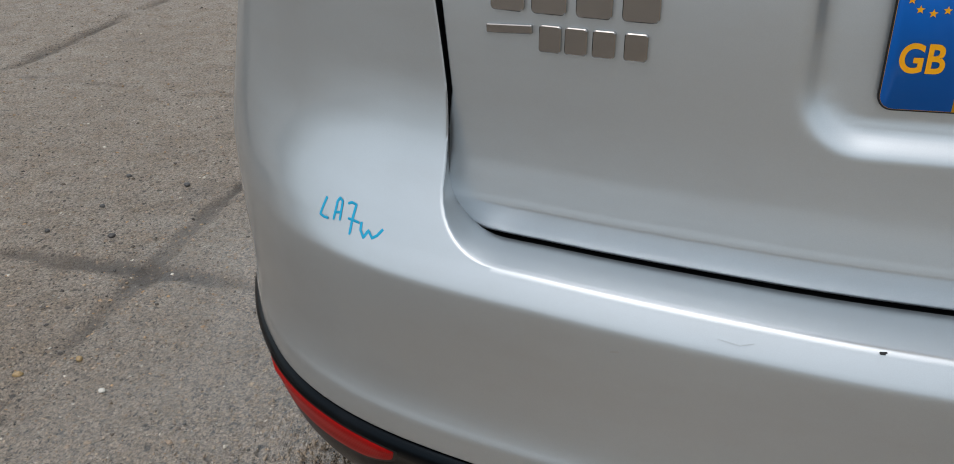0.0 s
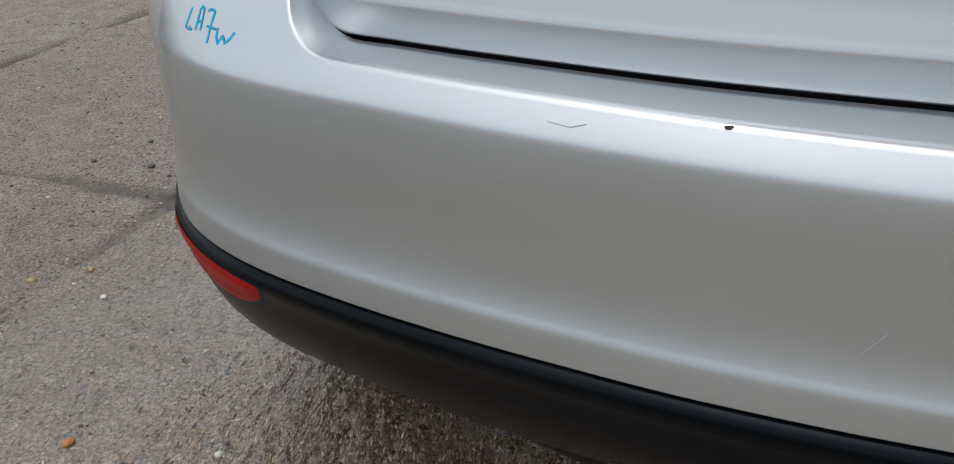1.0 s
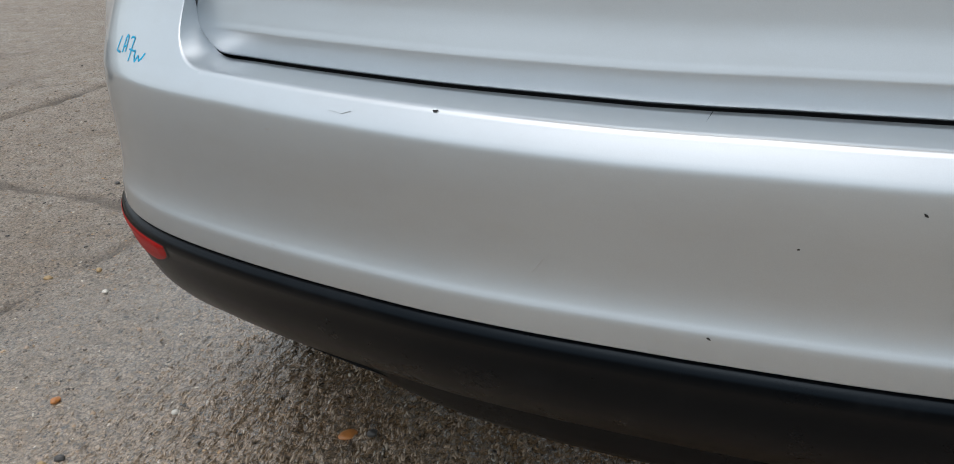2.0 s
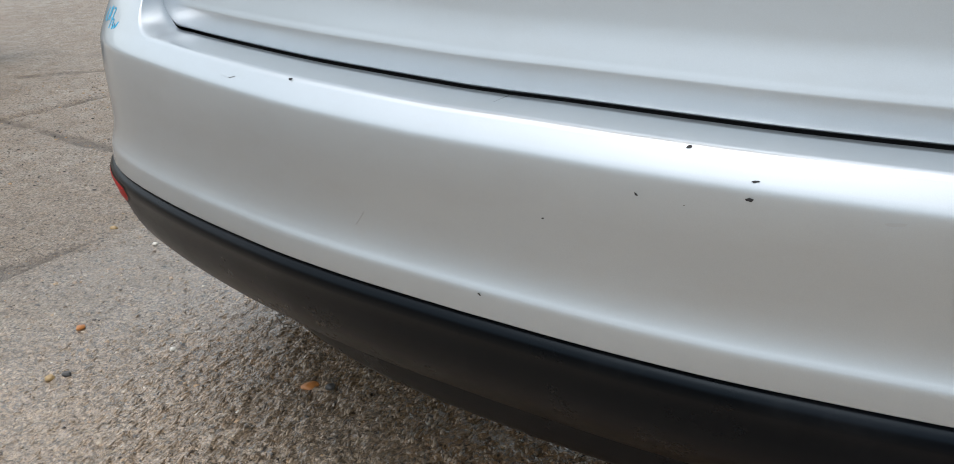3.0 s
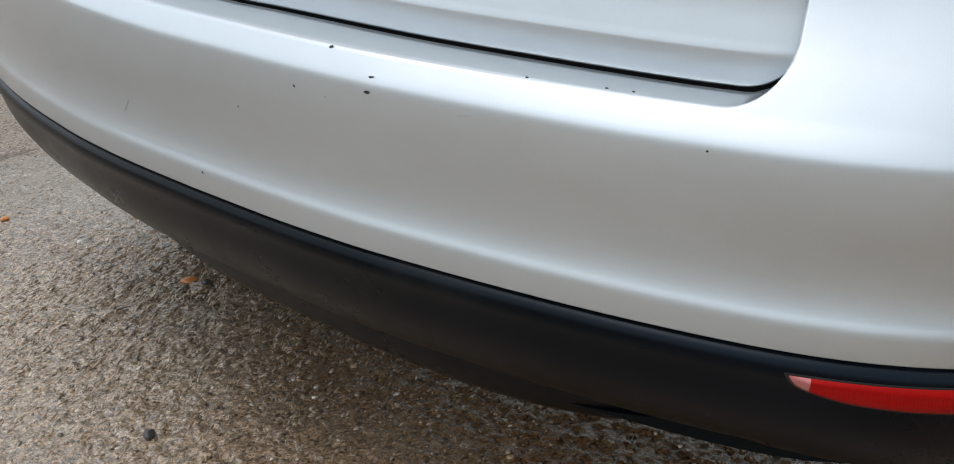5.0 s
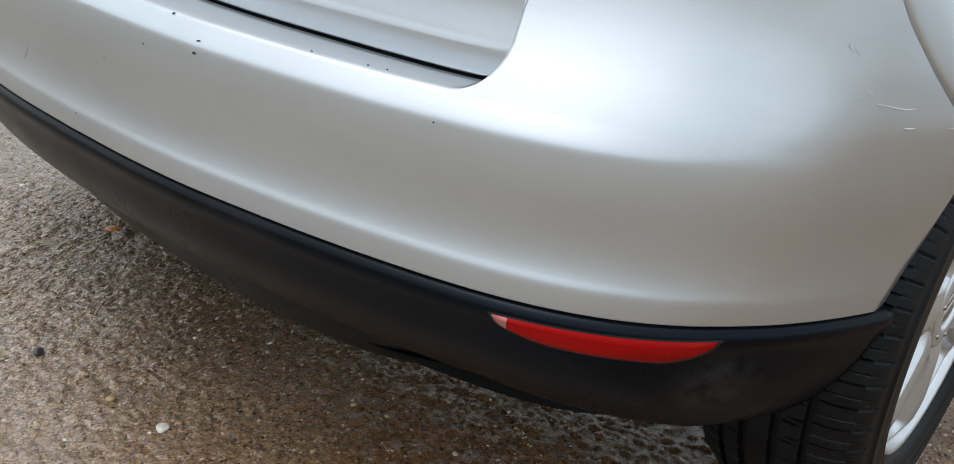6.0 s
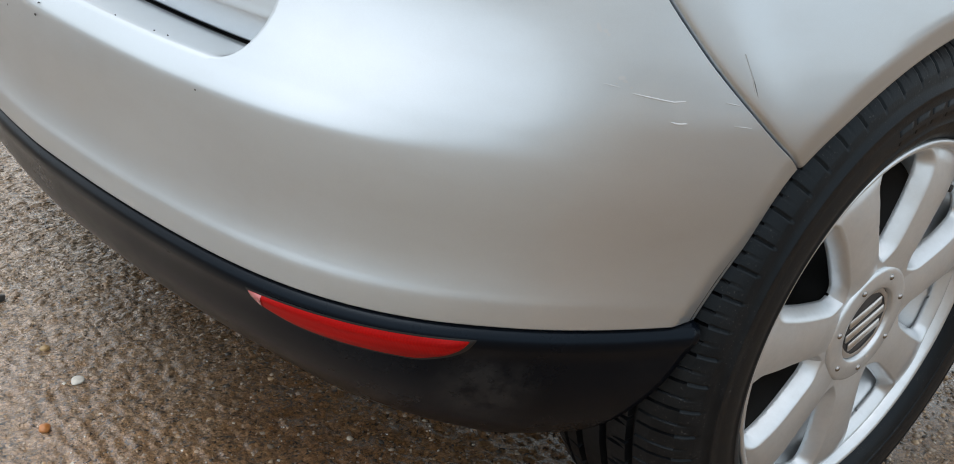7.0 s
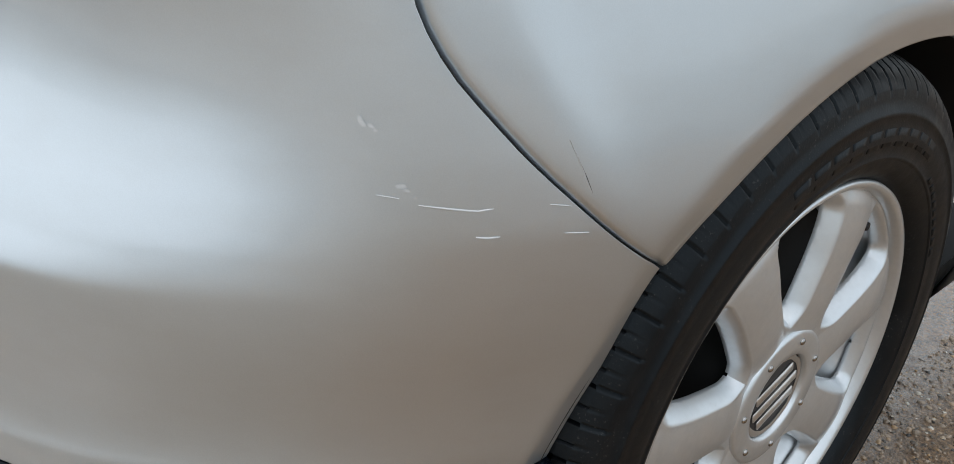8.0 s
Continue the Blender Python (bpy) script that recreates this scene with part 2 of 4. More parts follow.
INK = shader("cyan_paint_marker", (0.008, 0.37, 0.62), 0.4, spec=0.3)
BLUE = shader("blue_plate_film", (0.002, 0.12, 0.5), 0.35, spec=0.25)
YELLOW = shader("yellow_plate_film", (0.85, 0.42, 0.005), 0.35, spec=0.3)
GOLD = shader("gold_print", (0.9, 0.4, 0.006), 0.4, spec=0.3)
INKBLACK = shader("black_print", (0.012, 0.012, 0.012), 0.4)
CAPGREY = shader("peeled_grey_cap", (0.03, 0.03, 0.032), 0.5)
DULL = shader("dull_silver_plating", (0.6, 0.59, 0.57), 0.35, 0.8)
BARE = shader("bare_corroded_alloy", (0.38, 0.34, 0.3), 0.5, 0.6)


def reflector_mat():
    m = shader("red_reflector_lens", (0.4, 0.004, 0.003), 0.4, spec=0.12)
    w = node(m, "ShaderNodeTexWave", Scale=160.0, Distortion=0.3)
    wire(m, coords(m), w.inputs["Vector"])
    n = noise_tex(m, 22.0, 4.0, 0.6, coords(m), (0.3, 0.3, 5.0))
    col = mix(m, w.outputs["Fac"], (0.36, 0.003, 0.003), (0.41, 0.004, 0.004))
    wire(m, mix(m, ramp(m, n, [(0.4, (0, 0, 0)), (0.7, (0.7,) * 3)]), col, (0.17, 0.004, 0.004)), bsdf(m).inputs["Base Color"])
    wire(m, bump(m, w.outputs["Fac"], 0.08, 0.001), bsdf(m).inputs["Normal"])
    return m


RED = reflector_mat()
CLEAR = shader("pale_pink_lens", (0.42, 0.12, 0.12), 0.2, coat=0.6)


# ---- helpers for building ----
def smooth(xs, ys, x):
    """Monotone cubic curve through a few control values."""
    xs, ys = np.array(xs, float), np.array(ys, float)
    h, d = np.diff(xs), np.diff(ys) / np.diff(xs)
    m = np.zeros(len(xs))
    m[0], m[-1] = d[0], d[-1]
    for i in range(1, len(xs) - 1):
        if d[i - 1] * d[i] > 0:
            w1, w2 = 2 * h[i] + h[i - 1], h[i] + 2 * h[i - 1]
            m[i] = (w1 + w2) / (w1 / d[i - 1] + w2 / d[i])
    x = np.clip(np.asarray(x, float), xs[0], xs[-1])
    i = np.clip(np.searchsorted(xs, x) - 1, 0, len(h) - 1)
    t = (x - xs[i]) / h[i]
    return (ys[i] * (1 + 2 * t) * (1 - t) ** 2 + h[i] * m[i] * t * (1 - t) ** 2
            + ys[i + 1] * t * t * (3 - 2 * t) + h[i] * m[i + 1] * t * t * (t - 1))


def part(name, bm, material, parent=None, label="", flat=False):
    me = bpy.data.meshes.new(name)
    for f in bm.faces:
        f.smooth = not flat
    bm.to_mesh(me)
    bm.free()
    me.materials.append(material)
    ob = new(name, me)
    ob.parent = parent
    return tagged(ob, label)


def sheet(bm, P, flip=False, closed=False):
    """Adds a grid of quads over the rows and columns of P."""
    n, m = P.shape[:2]
    V = [[bm.verts.new(P[i, j]) for j in range(m)] for i in range(n)]
    for i in range(n - 1):
        for j in range(m if closed else m - 1):
            k = (j + 1) % m
            q = (V[i][j], V[i][k], V[i + 1][k], V[i + 1][j])
            bm.faces.new(q[::-1] if flip else q)
    return V


def lathe(bm, profile, segments, axis_y=0.0, axis_z=0.0):
    """Turns a profile of (x, r) round the x axis."""
    a = np.linspace(0, 2 * np.pi, segments, endpoint=False)
    P = np.array([[(x, r * np.cos(t), r * np.sin(t)) for t in a] for x, r in profile])
    return sheet(bm, P, closed=True)


def prism(bm, pts, depth, m=Matrix()):
    """A plate with a polygon outline in x and z, as thick as depth along y."""
    f = [bm.verts.new(m @ Vector((x, 0, z))) for x, z in pts]
    b = [bm.verts.new(m @ Vector((x, depth, z))) for x, z in pts]
    bm.faces.new(f)
    bm.faces.new(b[::-1])
    for i in range(len(pts)):
        k = (i + 1) % len(pts)
        bm.faces.new((f[k], f[i], b[i], b[k]))


def rounded(w, h, r, n=5):
    out = []
    for cx, cz, a0 in ((w / 2 - r, h / 2 - r, 0), (-w / 2 + r, h / 2 - r, 90), (-w / 2 + r, -h / 2 + r, 180), (w / 2 - r, -h / 2 + r, 270)):
        for i in range(n + 1):
            a = radians(a0 + 90 * i / n)
            out.append((cx + r * math.cos(a), cz + r * math.sin(a)))
    return out


# ---- the car's outline ----
CX = 0.008                                     # middle of the car
OX = [0, 0.1, 0.2, 0.3, 0.4, 0.5, 0.56, 0.61, 0.655, 0.695, 0.728, 0.755, 0.778, 0.797, 0.826, 0.846, 0.857, 0.861, 0.861]
OY = [0.013, 0.0145, 0.0205, 0.034, 0.052, 0.076, 0.095, 0.117, 0.145, 0.180, 0.220, 0.260, 0.303, 0.346, 0.43, 0.52, 0.62, 0.78, 1.6]
OS = np.r_[0, np.cumsum(np.hypot(np.diff(OX), np.diff(OY)))]


def outline(u):
    """Plan point and outward normal at the length u from the middle of the tail."""
    e = 0.006
    x, y = smooth(OS, OX, u), smooth(OS, OY, u)
    dx, dy = smooth(OS, OX, u + e) - smooth(OS, OX, u - e), smooth(OS, OY, u + e) - smooth(OS, OY, u - e)
    n = np.hypot(dx, dy)
    return x, y, dy / n, -dx / n


def u_at_x(x):
    return np.interp(x, OX[:-1], OS[:-1])


def u_at_y(y):
    return np.interp(y, OY, OS)


WY, WZ, WX = 0.684, 0.331, 0.817               # the wheel's middle
AY, AZ = 0.70, 0.25


def arch_radius(deg):
    return smooth([-30, 0, 25, 45, 60, 75, 90, 105, 120, 131, 143, 155, 175, 200], [0.36, 0.36, 0.368, 0.392, 0.405, 0.411, 0.413, 0.415, 0.4125, 0.403, 0.370, 0.358, 0.34, 0.34], deg)


def arch_gap(y, z):
    """How far a point stands outside the wheel opening."""
    dy, dz = np.asarray(y) - AY, np.asarray(z) - AZ
    return np.hypot(dy, dz) - arch_radius(np.degrees(np.arctan2(dz, dy)))


TIP = 0.553                                    # height where bumper, wing and wheel opening meet
ARC = np.radians(np.linspace(-5, 170, 160))
ARC_Y = AY + arch_radius(np.degrees(ARC)) * np.cos(ARC)
ARC_Z = AZ + arch_radius(np.degrees(ARC)) * np.sin(ARC)


def arch_y(z):
    """Rear edge of the wheel opening at a height."""
    rear = ARC > np.radians(100)
    return np.interp(z, ARC_Z[rear][::-1], ARC_Y[rear][::-1])


def seam_y(z):
    """Where the bumper ends against the wing, above the wheel opening."""
    return smooth([TIP, 0.58, 0.609, 0.633, 0.652, 0.686, 0.715, 0.78, 1.0], [float(arch_y(TIP)), 0.400, 0.368, 0.343, 0.326, 0.299, 0.286, 0.276, 0.256], z)


def inset(u, z):
    """How far the painted skin stands inside the outline."""
    face = smooth([0.40, 0.412, 0.4335, 0.440, 0.449, 0.463, 0.48, 0.52, 0.548, 0.556, 0.561, 0.577], [0, 0, 0.0012, 0.0036, 0.0062, 0.0084, 0.0088, 0.0075, 0.0085, 0.0095, 0.012, 0.0225], z)
    lower = np.where(z < 0.52, face, 0.0075)
    upper = face - lower
    rise = smooth([0.577, 0.60, 0.625, 0.66, 0.70, 0.74, 0.80, 1.0], [0, 0.0145, 0.0300, 0.0460, 0.0540, 0.0548, 0.0543, 0.064], z)
    round_rise = smooth([0.535, 0.556, 0.577, 0.60, 0.625, 0.66, 0.70, 0.74, 0.80, 1.0], [0, 0.002, 0.0085, 0.0195, 0.0322, 0.0450, 0.0505, 0.0512, 0.0505, 0.060], z)
    soft = smooth([0.53, 0.56, 0.60, 0.66, 0.76, 1.0], [0, 0.002, 0.012, 0.026, 0.04, 0.08], z)
    x56, x70 = u_at_x(0.56), u_at_x(0.70)
    w = smooth([0, x56, u_at_x(0.64), x70, u_at_y(0.30), 3], [1, 1, 0.97, 0.82, 0.0, 0.0], u)
    bend = smooth([0, u_at_x(0.58), u_at_x(0.71), 3], [0, 0, 1, 1], u)
    rise = (rise + upper) * (1 - bend) + round_rise * bend
    s = smooth([0, x56, x70, u_at_y(0.25), u_at_y(0.34), 3], [0, 0, 0.10, 0.14, 0.08, 0.08], u)
    k = smooth([0, u_at_x(0.60), x70, u_at_y(0.26), u_at_y(0.36), u_at_y(0.43), 3], [1, 1, 0.62, 0.28, 0.08, 0.03, 0], u)
    flank = smooth([0.40, 0.47, 0.55, 0.585, 0.62, 0.66, 0.70, 0.80, 1.0], [0.0, -0.002, -0.0075, -0.0078, -0.003, 0.006, 0.016, 0.041, 0.11], z)
    f = smooth([0, x70, u_at_y(0.26), u_at_y(0.31), u_at_y(0.40), 3], [0, 0, 0.35, 0.65, 1, 1], u)
    return lower * k + rise * w + soft * s + flank * f


def sit(u, z, side):
    """The upper bumper hangs a little askew, higher on the left of the car."""
    t = np.clip((z - 0.45) / 0.09, 0, 1)
    return (0.010 if side < 0 else -0.005) * t * t * (3 - 2 * t) * np.clip((u - 0.05) / 0.4, 0, 1)


def skin(u, z, side, lift=0.0):
    """A point of the painted skin."""
    x, y, nx, ny = outline(u)
    lip = np.clip(0.022 - arch_gap(y, z), 0, 0.022) * np.where(z > 0.40, 0.42, 0.0) * np.clip((y - 0.30) / 0.05, 0, 1)
    d = inset(u, z) + lip - lift
    return np.stack(np.broadcast_arrays(CX + side * (x - d * nx), y - d * ny, z + sit(u, z, side)), axis=-1)


def skin_at(a, z, side, lift=0.0, by="x"):
    """The skin's point at a plan place (x from the middle, or y) and height."""
    us = np.linspace(0, 1.4, 1500)
    P = skin(us, np.full_like(us, z), side)
    key = np.abs(P[:, 0] - CX) if by == "x" else P[:, 1]
    u = float(np.interp(abs(a - CX) if by == "x" else a, key, us))
    z = z - float(sit(np.array([u]), np.array([z]), side)[0])
    return Vector(skin(np.array([u]), np.array([z]), side, lift)[0]), u


# ---- ground ----
JOINTS = [(-2.60, 0.7, -2.58, 5.5, 0.045, 0.014), (-2.9, 1.03, -0.95, 0.955, 0.042, 0.006), (-1.37, 0.05, -1.36, 1.55, 0.03, 0.006),
          (-2.5, 2.11, -0.7, 1.98, 0.014, 0.004), (-3.2, 1.45, -2.75, 2.0, 0.03, 0.006), (-1.36, 1.3, -0.9, 1.72, 0.02, 0.003)]


def ground_height(x, y):
    h = 0.0
    dirt = 0.0
    for x0, y0, x1, y1, w, depth in JOINTS:
        dx, dy = x1 - x0, y1 - y0
        t = max(0.0, min(1.0, ((x - x0) * dx + (y - y0) * dy) / (dx * dx + dy * dy)))
        wob = 0.025 * noise.noise((x * 3.1, y * 3.1, 4.0)) + 0.012 * noise.noise((x * 13, y * 13, 9.0))
        d = abs(math.hypot(x - x0 - t * dx, y - y0 - t * dy) + wob * 1.3)
        ww = w * (0.55 + 0.9 * abs(noise.noise((x * 5, y * 5, 2.0))))
        k = max(0.0, 1 - d / ww)
        h -= depth * min(1, 1.7 * k)
        dirt = max(dirt, min(1, 1.5 * k) * (0.35 + 0.45 * noise.noise((x * 9, y * 9, 1.0)) + 0.3))
    rough = 0.006 * noise.noise((x * 2.3, y * 2.3, 0)) + 0.0028 * noise.noise((x * 11, y * 11, 3.0)) + 0.0024 * noise.noise((x * 37, y * 37, 5.0)) + 0.0032 * noise.noise((x * 88, y * 88, 6.0))
    wet = 1 / (1 + math.exp(-(0.34 * noise.noise((x * 1.7, y * 1.7, 8.0)) + 0.2 * noise.noise((x * 6, y * 6, 8.0)) + 1.15 - 1.7 * max(0, -x - 0.55) - 9.0 * max(0, x - 0.66) - 1.6 * max(0, -y - 0.05)) * 5))
    low = max(0.0, noise.noise((x * 4.5, y * 4.5, 21.0)) - 0.3)
    drift = noise.noise((x * 2.2, y * 2.2, 14.0))
    earth = max(0.0, min(1.0, 1.25 - 2.4 * max(0.0, y - 0.05) - 1.6 * max(0.0, -0.75 - x) + 0.35 * drift))
    soil = max(0.0, min(1.0, (x + 0.30) * 1.8 + 0.4 * drift)) * max(0.0, min(1.0, (y + 0.3) * 3))
    laid = math.exp(-((x + 0.5) ** 2 + (y - 0.3) ** 2) / 0.32)
    combed = 0.0
    if laid > 0.02:
        ca, cb = 0.957 * x + 0.29 * y, 0.957 * y - 0.29 * x
        combed = laid * (0.004 * noise.noise((ca * 48, cb * 14, 7.0)) + 0.0042 * abs(noise.noise((ca * 105, cb * 32, 17.0))))
    stand = 0.009 * math.exp(-((abs(x) - 0.73) / 0.2) ** 2 - ((y - 0.684) / 0.16) ** 2)
    return h + rough + combed + stand - 0.003, max(0.0, min(0.9, dirt + 0.7 * low)), wet, earth, laid, soil


def build_ground():
    xs = np.r_[-400, -120, -40, -15, -8, -5, np.arange(-3.6, -1.7, 0.025), np.arange(-1.7, -1.45, 0.0095), np.arange(-1.45, -0.85, 0.0056), np.arange(-0.85, -0.15, 0.0034), np.arange(-0.15, 0.75, 0.0056), np.arange(0.75, 1.35, 0.0095), np.arange(1.35, 2.2, 0.04), 4, 8, 20, 60, 400]
    ys = np.r_[-400, -60, -15, -5, -2.5, -1.5, np.arange(-1.0, -0.25, 0.05), np.arange(-0.25, 0.0, 0.0056), np.arange(0.0, 0.6, 0.0036), np.arange(0.6, 0.9, 0.0056), np.arange(0.9, 1.6, 0.0095), np.arange(1.6, 4.2, 0.03), 5.5, 8, 15, 40, 120, 400]
    verts, tint, ridged = [], [], []
    for y in ys:
        for x in xs:
            h, dirt, wet, earth, laid, soil = ground_height(max(-6.0, min(6.0, x)), max(-6.0, min(6.0, y)))
            verts.append((x, y, h))
            tint.append((dirt, wet, earth, 1))
            # zone under the car's body, darkened for damp and shade together
            soak_shade = max(0, min(1, (y - 0.17 - 0.12 * noise.noise((x * 4, y * 4, 30.0)) + 0.12 * max(0, x)) / 0.16)) * max(0, min(1, (0.85 - abs(x)) / 0.2))
            ridged.append((laid, soil, soak_shade, 1))
    n = len(xs)
    faces = [(j * n + i, j * n + i + 1, (j + 1) * n + i + 1, (j + 1) * n + i) for j in range(len(ys) - 1) for i in range(n - 1)]
    me = bpy.data.meshes.new("ground")
    me.from_pydata(verts, [], faces)
    me.polygons.foreach_set("use_smooth", [True] * len(faces))
    layer = me.color_attributes.new("wear", "FLOAT_COLOR", "POINT")
    layer.data.foreach_set("color", np.array(tint, dtype=np.float32).ravel())
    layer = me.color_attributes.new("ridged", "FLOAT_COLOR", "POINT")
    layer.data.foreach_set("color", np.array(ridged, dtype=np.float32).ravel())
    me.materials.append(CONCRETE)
    return tagged(new("ground", me), "worn brown concrete yard with cracks, damp and with shade tinted in below the car", "ground", kind="structure")


ground = build_ground()


def stone_shape(rng, r, squash):
    """Twelve-sided pebble, as vertices and faces."""
    bm = bmesh.new()
    bmesh.ops.create_icosphere(bm, subdivisions=1, radius=1)
    turn = Euler((rng.uniform(0, 6), rng.uniform(0, 6), rng.uniform(0, 6))).to_matrix()
    sx, sy = rng.uniform(0.7, 1.35), rng.uniform(0.7, 1.2)
    V = []
    for v in bm.verts:
        p = turn @ v.co * rng.uniform(0.82, 1.12)
        V.append((p.x * r * sx, p.y * r * sy, p.z * r * squash))
    F = [[v.index for v in f.verts] for f in bm.faces]
    bm.free()
    return V, F


def build_gravel():
    rng = random.Random(5)
    kinds = [stone_shape(rng, 1.0, rng.uniform(0.45, 0.8)) for _ in range(24)]
    verts, faces = [], []

    def put(x, y, r, sink):
        V, F = rng.choice(kinds)
        a, z = rng.uniform(0, 6.28), ground_height(x, y)[0] - r * sink
        c, s, n = math.cos(a), math.sin(a), len(verts)
        verts.extend((x + r * (c * p[0] - s * p[1]), y + r * (s * p[0] + c * p[1]), z + r * p[2]) for p in V)
        faces.extend(tuple(n + i for i in f) for f in F)

    placed = 0
    while placed < 30000:
        x, y = rng.uniform(-1.5, 0.75), rng.uniform(-0.24, 1.15)
        if -0.62 < x < 0.62 and y > 0.55 or x + 0.9 * y < -1.2 and rng.random() < 0.5:
            continue
        if rng.random() < 0.8 * ground_height(x, y)[4] or x < -0.35 and rng.random() < 0.5:
            continue
        put(x, y, rng.choice((0.0015, 0.0018, 0.0022, 0.0026, 0.003, 0.0038, 0.0055)) * rng.uniform(0.7, 1.3), rng.uniform(0.35, 0.8))
        placed += 1
    for _ in range(3500):
        put(rng.uniform(-3.0, -1.2), rng.uniform(0.6, 3.2), rng.uniform(0.002, 0.006), rng.uniform(0.1, 0.4))
    for _ in range(15000):
        x, y = rng.uniform(0.72, 1.35), rng.uniform(0.45, 1.75)
        if x > 0.85 and y < 0.95 and rng.random() < 0.75:
            continue
        put(x, y, rng.choice((0.0018, 0.0024, 0.003, 0.004, 0.0055)) * rng.uniform(0.7, 1.3), rng.uniform(0.1, 0.5))
    stone_faces = len(faces)
    placed = 0
    while placed < 9000:
        x, y = rng.uniform(-1.25, 0.62), rng.uniform(-0.22, 0.75)
        if -0.6 < x < 0.62 and y > 0.5:
            continue
        laid = ground_height(x, y)[4]
        if rng.random() > laid ** 1.5:
            continue
        V, F = rng.choice(kinds)
        r = rng.uniform(0.0014, 0.0036)
        a = 1.86 + rng.gauss(0, 0.25) if rng.random() < laid + 0.2 else rng.uniform(0, 6.28)
        c, si, n, z = math.cos(a), math.sin(a), len(verts), ground_height(x, y)[0] - r * rng.uniform(0.2, 0.5)
        k = 1.0 + 1.6 * laid
        verts.extend((x + r * (c * p[0] * k - si * p[1] * 0.8), y + r * (si * p[0] * k + c * p[1] * 0.8), z + r * p[2]) for p in V)
        faces.extend(tuple(n + i for i in f) for f in F)
        placed += 1
    me = bpy.data.meshes.new("gravel")
    me.from_pydata(verts, [], faces)
    me.polygons.foreach_set("use_smooth", [True] * len(faces))
    me.materials.append(STONES)
    me.materials.append(GRIT)
    me.polygons.foreach_set("material_index", [0] * stone_faces + [1] * (len(faces) - stone_faces))
    tagged(new("gravel", me), "small mixed grit and pebbles set in the concrete", "gravel", kind="stuff")


build_gravel()


def build_stone(x, y, r, color, label, squash=0.6):
    rng = random.Random(int(1000 * (x + 5) + 77 * y))
    m = shader("stone_" + label.split()[0], color, 0.35)
    n = noise_tex(m, 180.0, 5.0, 0.65, coords(m))
    dark = tuple(0.55 * k for k in color)
    wire(m, mix(m, n, dark, tuple(min(1, 1.35 * k) for k in color)), bsdf(m).inputs["Base Color"])
    bm = bmesh.new()
    bmesh.ops.create_icosphere(bm, subdivisions=3, radius=1)
    ax, ay = rng.uniform(0.8, 1.3), rng.uniform(0.75, 1.05)
    for v in bm.verts:
        k = 1 + 0.22 * noise.noise(v.co * 1.3 + Vector((x * 9, y * 9, 0)))
        v.co = Vector((v.co.x * ax, v.co.y * ay, v.co.z * squash)) * k * r
    ob = part("stone", bm, m, None)
    ob.location = (x, y, ground_height(x, y)[0] + r * squash * 0.55)
    ob.rotation_euler = (0, 0, rng.uniform(0, 6))
    tagged(ob, label, "stone", "loose stones on the yard")


ORANGE, PALE, DARK, TAN = (0.42, 0.17, 0.05), (0.62, 0.6, 0.54), (0.05, 0.048, 0.046), (0.36, 0.25, 0.12)
for x, y, r, color, label in (
        (-1.226, 0.581, 0.0065, PALE, "white pebble lying on the concrete"), (-1.007, 0.253, 0.0075, ORANGE, "orange pebble lying on the concrete"),
        (-0.526, 0.337, 0.011, ORANGE, "rust-orange flat pebble in the damp concrete"), (-0.49, 0.345, 0.009, DARK, "dark wet pebble in the damp concrete"),
        (-0.805, 0.294, 0.006, PALE, "white pebble lying on the concrete"), (0.075, 0.075, 0.010, PALE, "pale flat pebble below the bumper"),
        (0.16, 0.01, 0.0075, ORANGE, "orange pebble lying on the concrete"), (-0.03, 0.06, 0.006, TAN, "tan pebble lying on the concrete"),
        (-0.90, 0.125, 0.008, TAN, "tan pebble lying on the concrete"), (-0.885, 0.145, 0.007, DARK, "dark pebble lying on the concrete"),
        (-1.40, 0.60, 0.008, TAN, "tan pebble lying on the concrete"), (-1.32, 0.66, 0.007, TAN, "tan pebble lying on the concrete"),
        (-1.66, 1.40, 0.008, DARK, "dark pebble lying on the concrete"), (-1.49, 1.38, 0.008, DARK, "dark pebble lying on the concrete"),
        (-1.63, 1.23, 0.007, DARK, "dark pebble lying on the concrete"), (-1.52, 1.09, 0.009, DARK, "dark pebble lying on the concrete"),
        (-1.68, 1.09, 0.007, DARK, "dark pebble lying on the concrete"), (-0.2, 0.04, 0.008, DARK, "dark pebble lying on the concrete")):
    build_stone(x, y, r, color, label, 0.4 if "flat" in label else 0.65)


# ---- car ----
car = tagged(new("car"), "silver hatchback with black lower bumper, chipped and scratched", "car")
car.location = (CX, 0.0, 0.0)
CAR_SHIFT = Matrix.Translation((-CX, 0, 0))


def car_part(name, bm, material, parent, label="", flat=False):
    """A part whose mesh is given in the world's place."""
    ob = part(name, bm, material, parent, label, flat)
    ob.matrix_parent_inverse = CAR_SHIFT
    return ob


def sub_part(name, bm, material, parent, label="", flat=False):
    return part(name, bm, material, parent, label, flat)


XC, XG, ZL = 0.478, 0.538, 0.577               # start of the ledge's corner, its upright edge, the ledge's height
CORNER = {1: (float(u_at_x(0.493)), 0.047), -1: (float(u_at_x(XC)), 0.055)}
UG = float(u_at_x(XG))


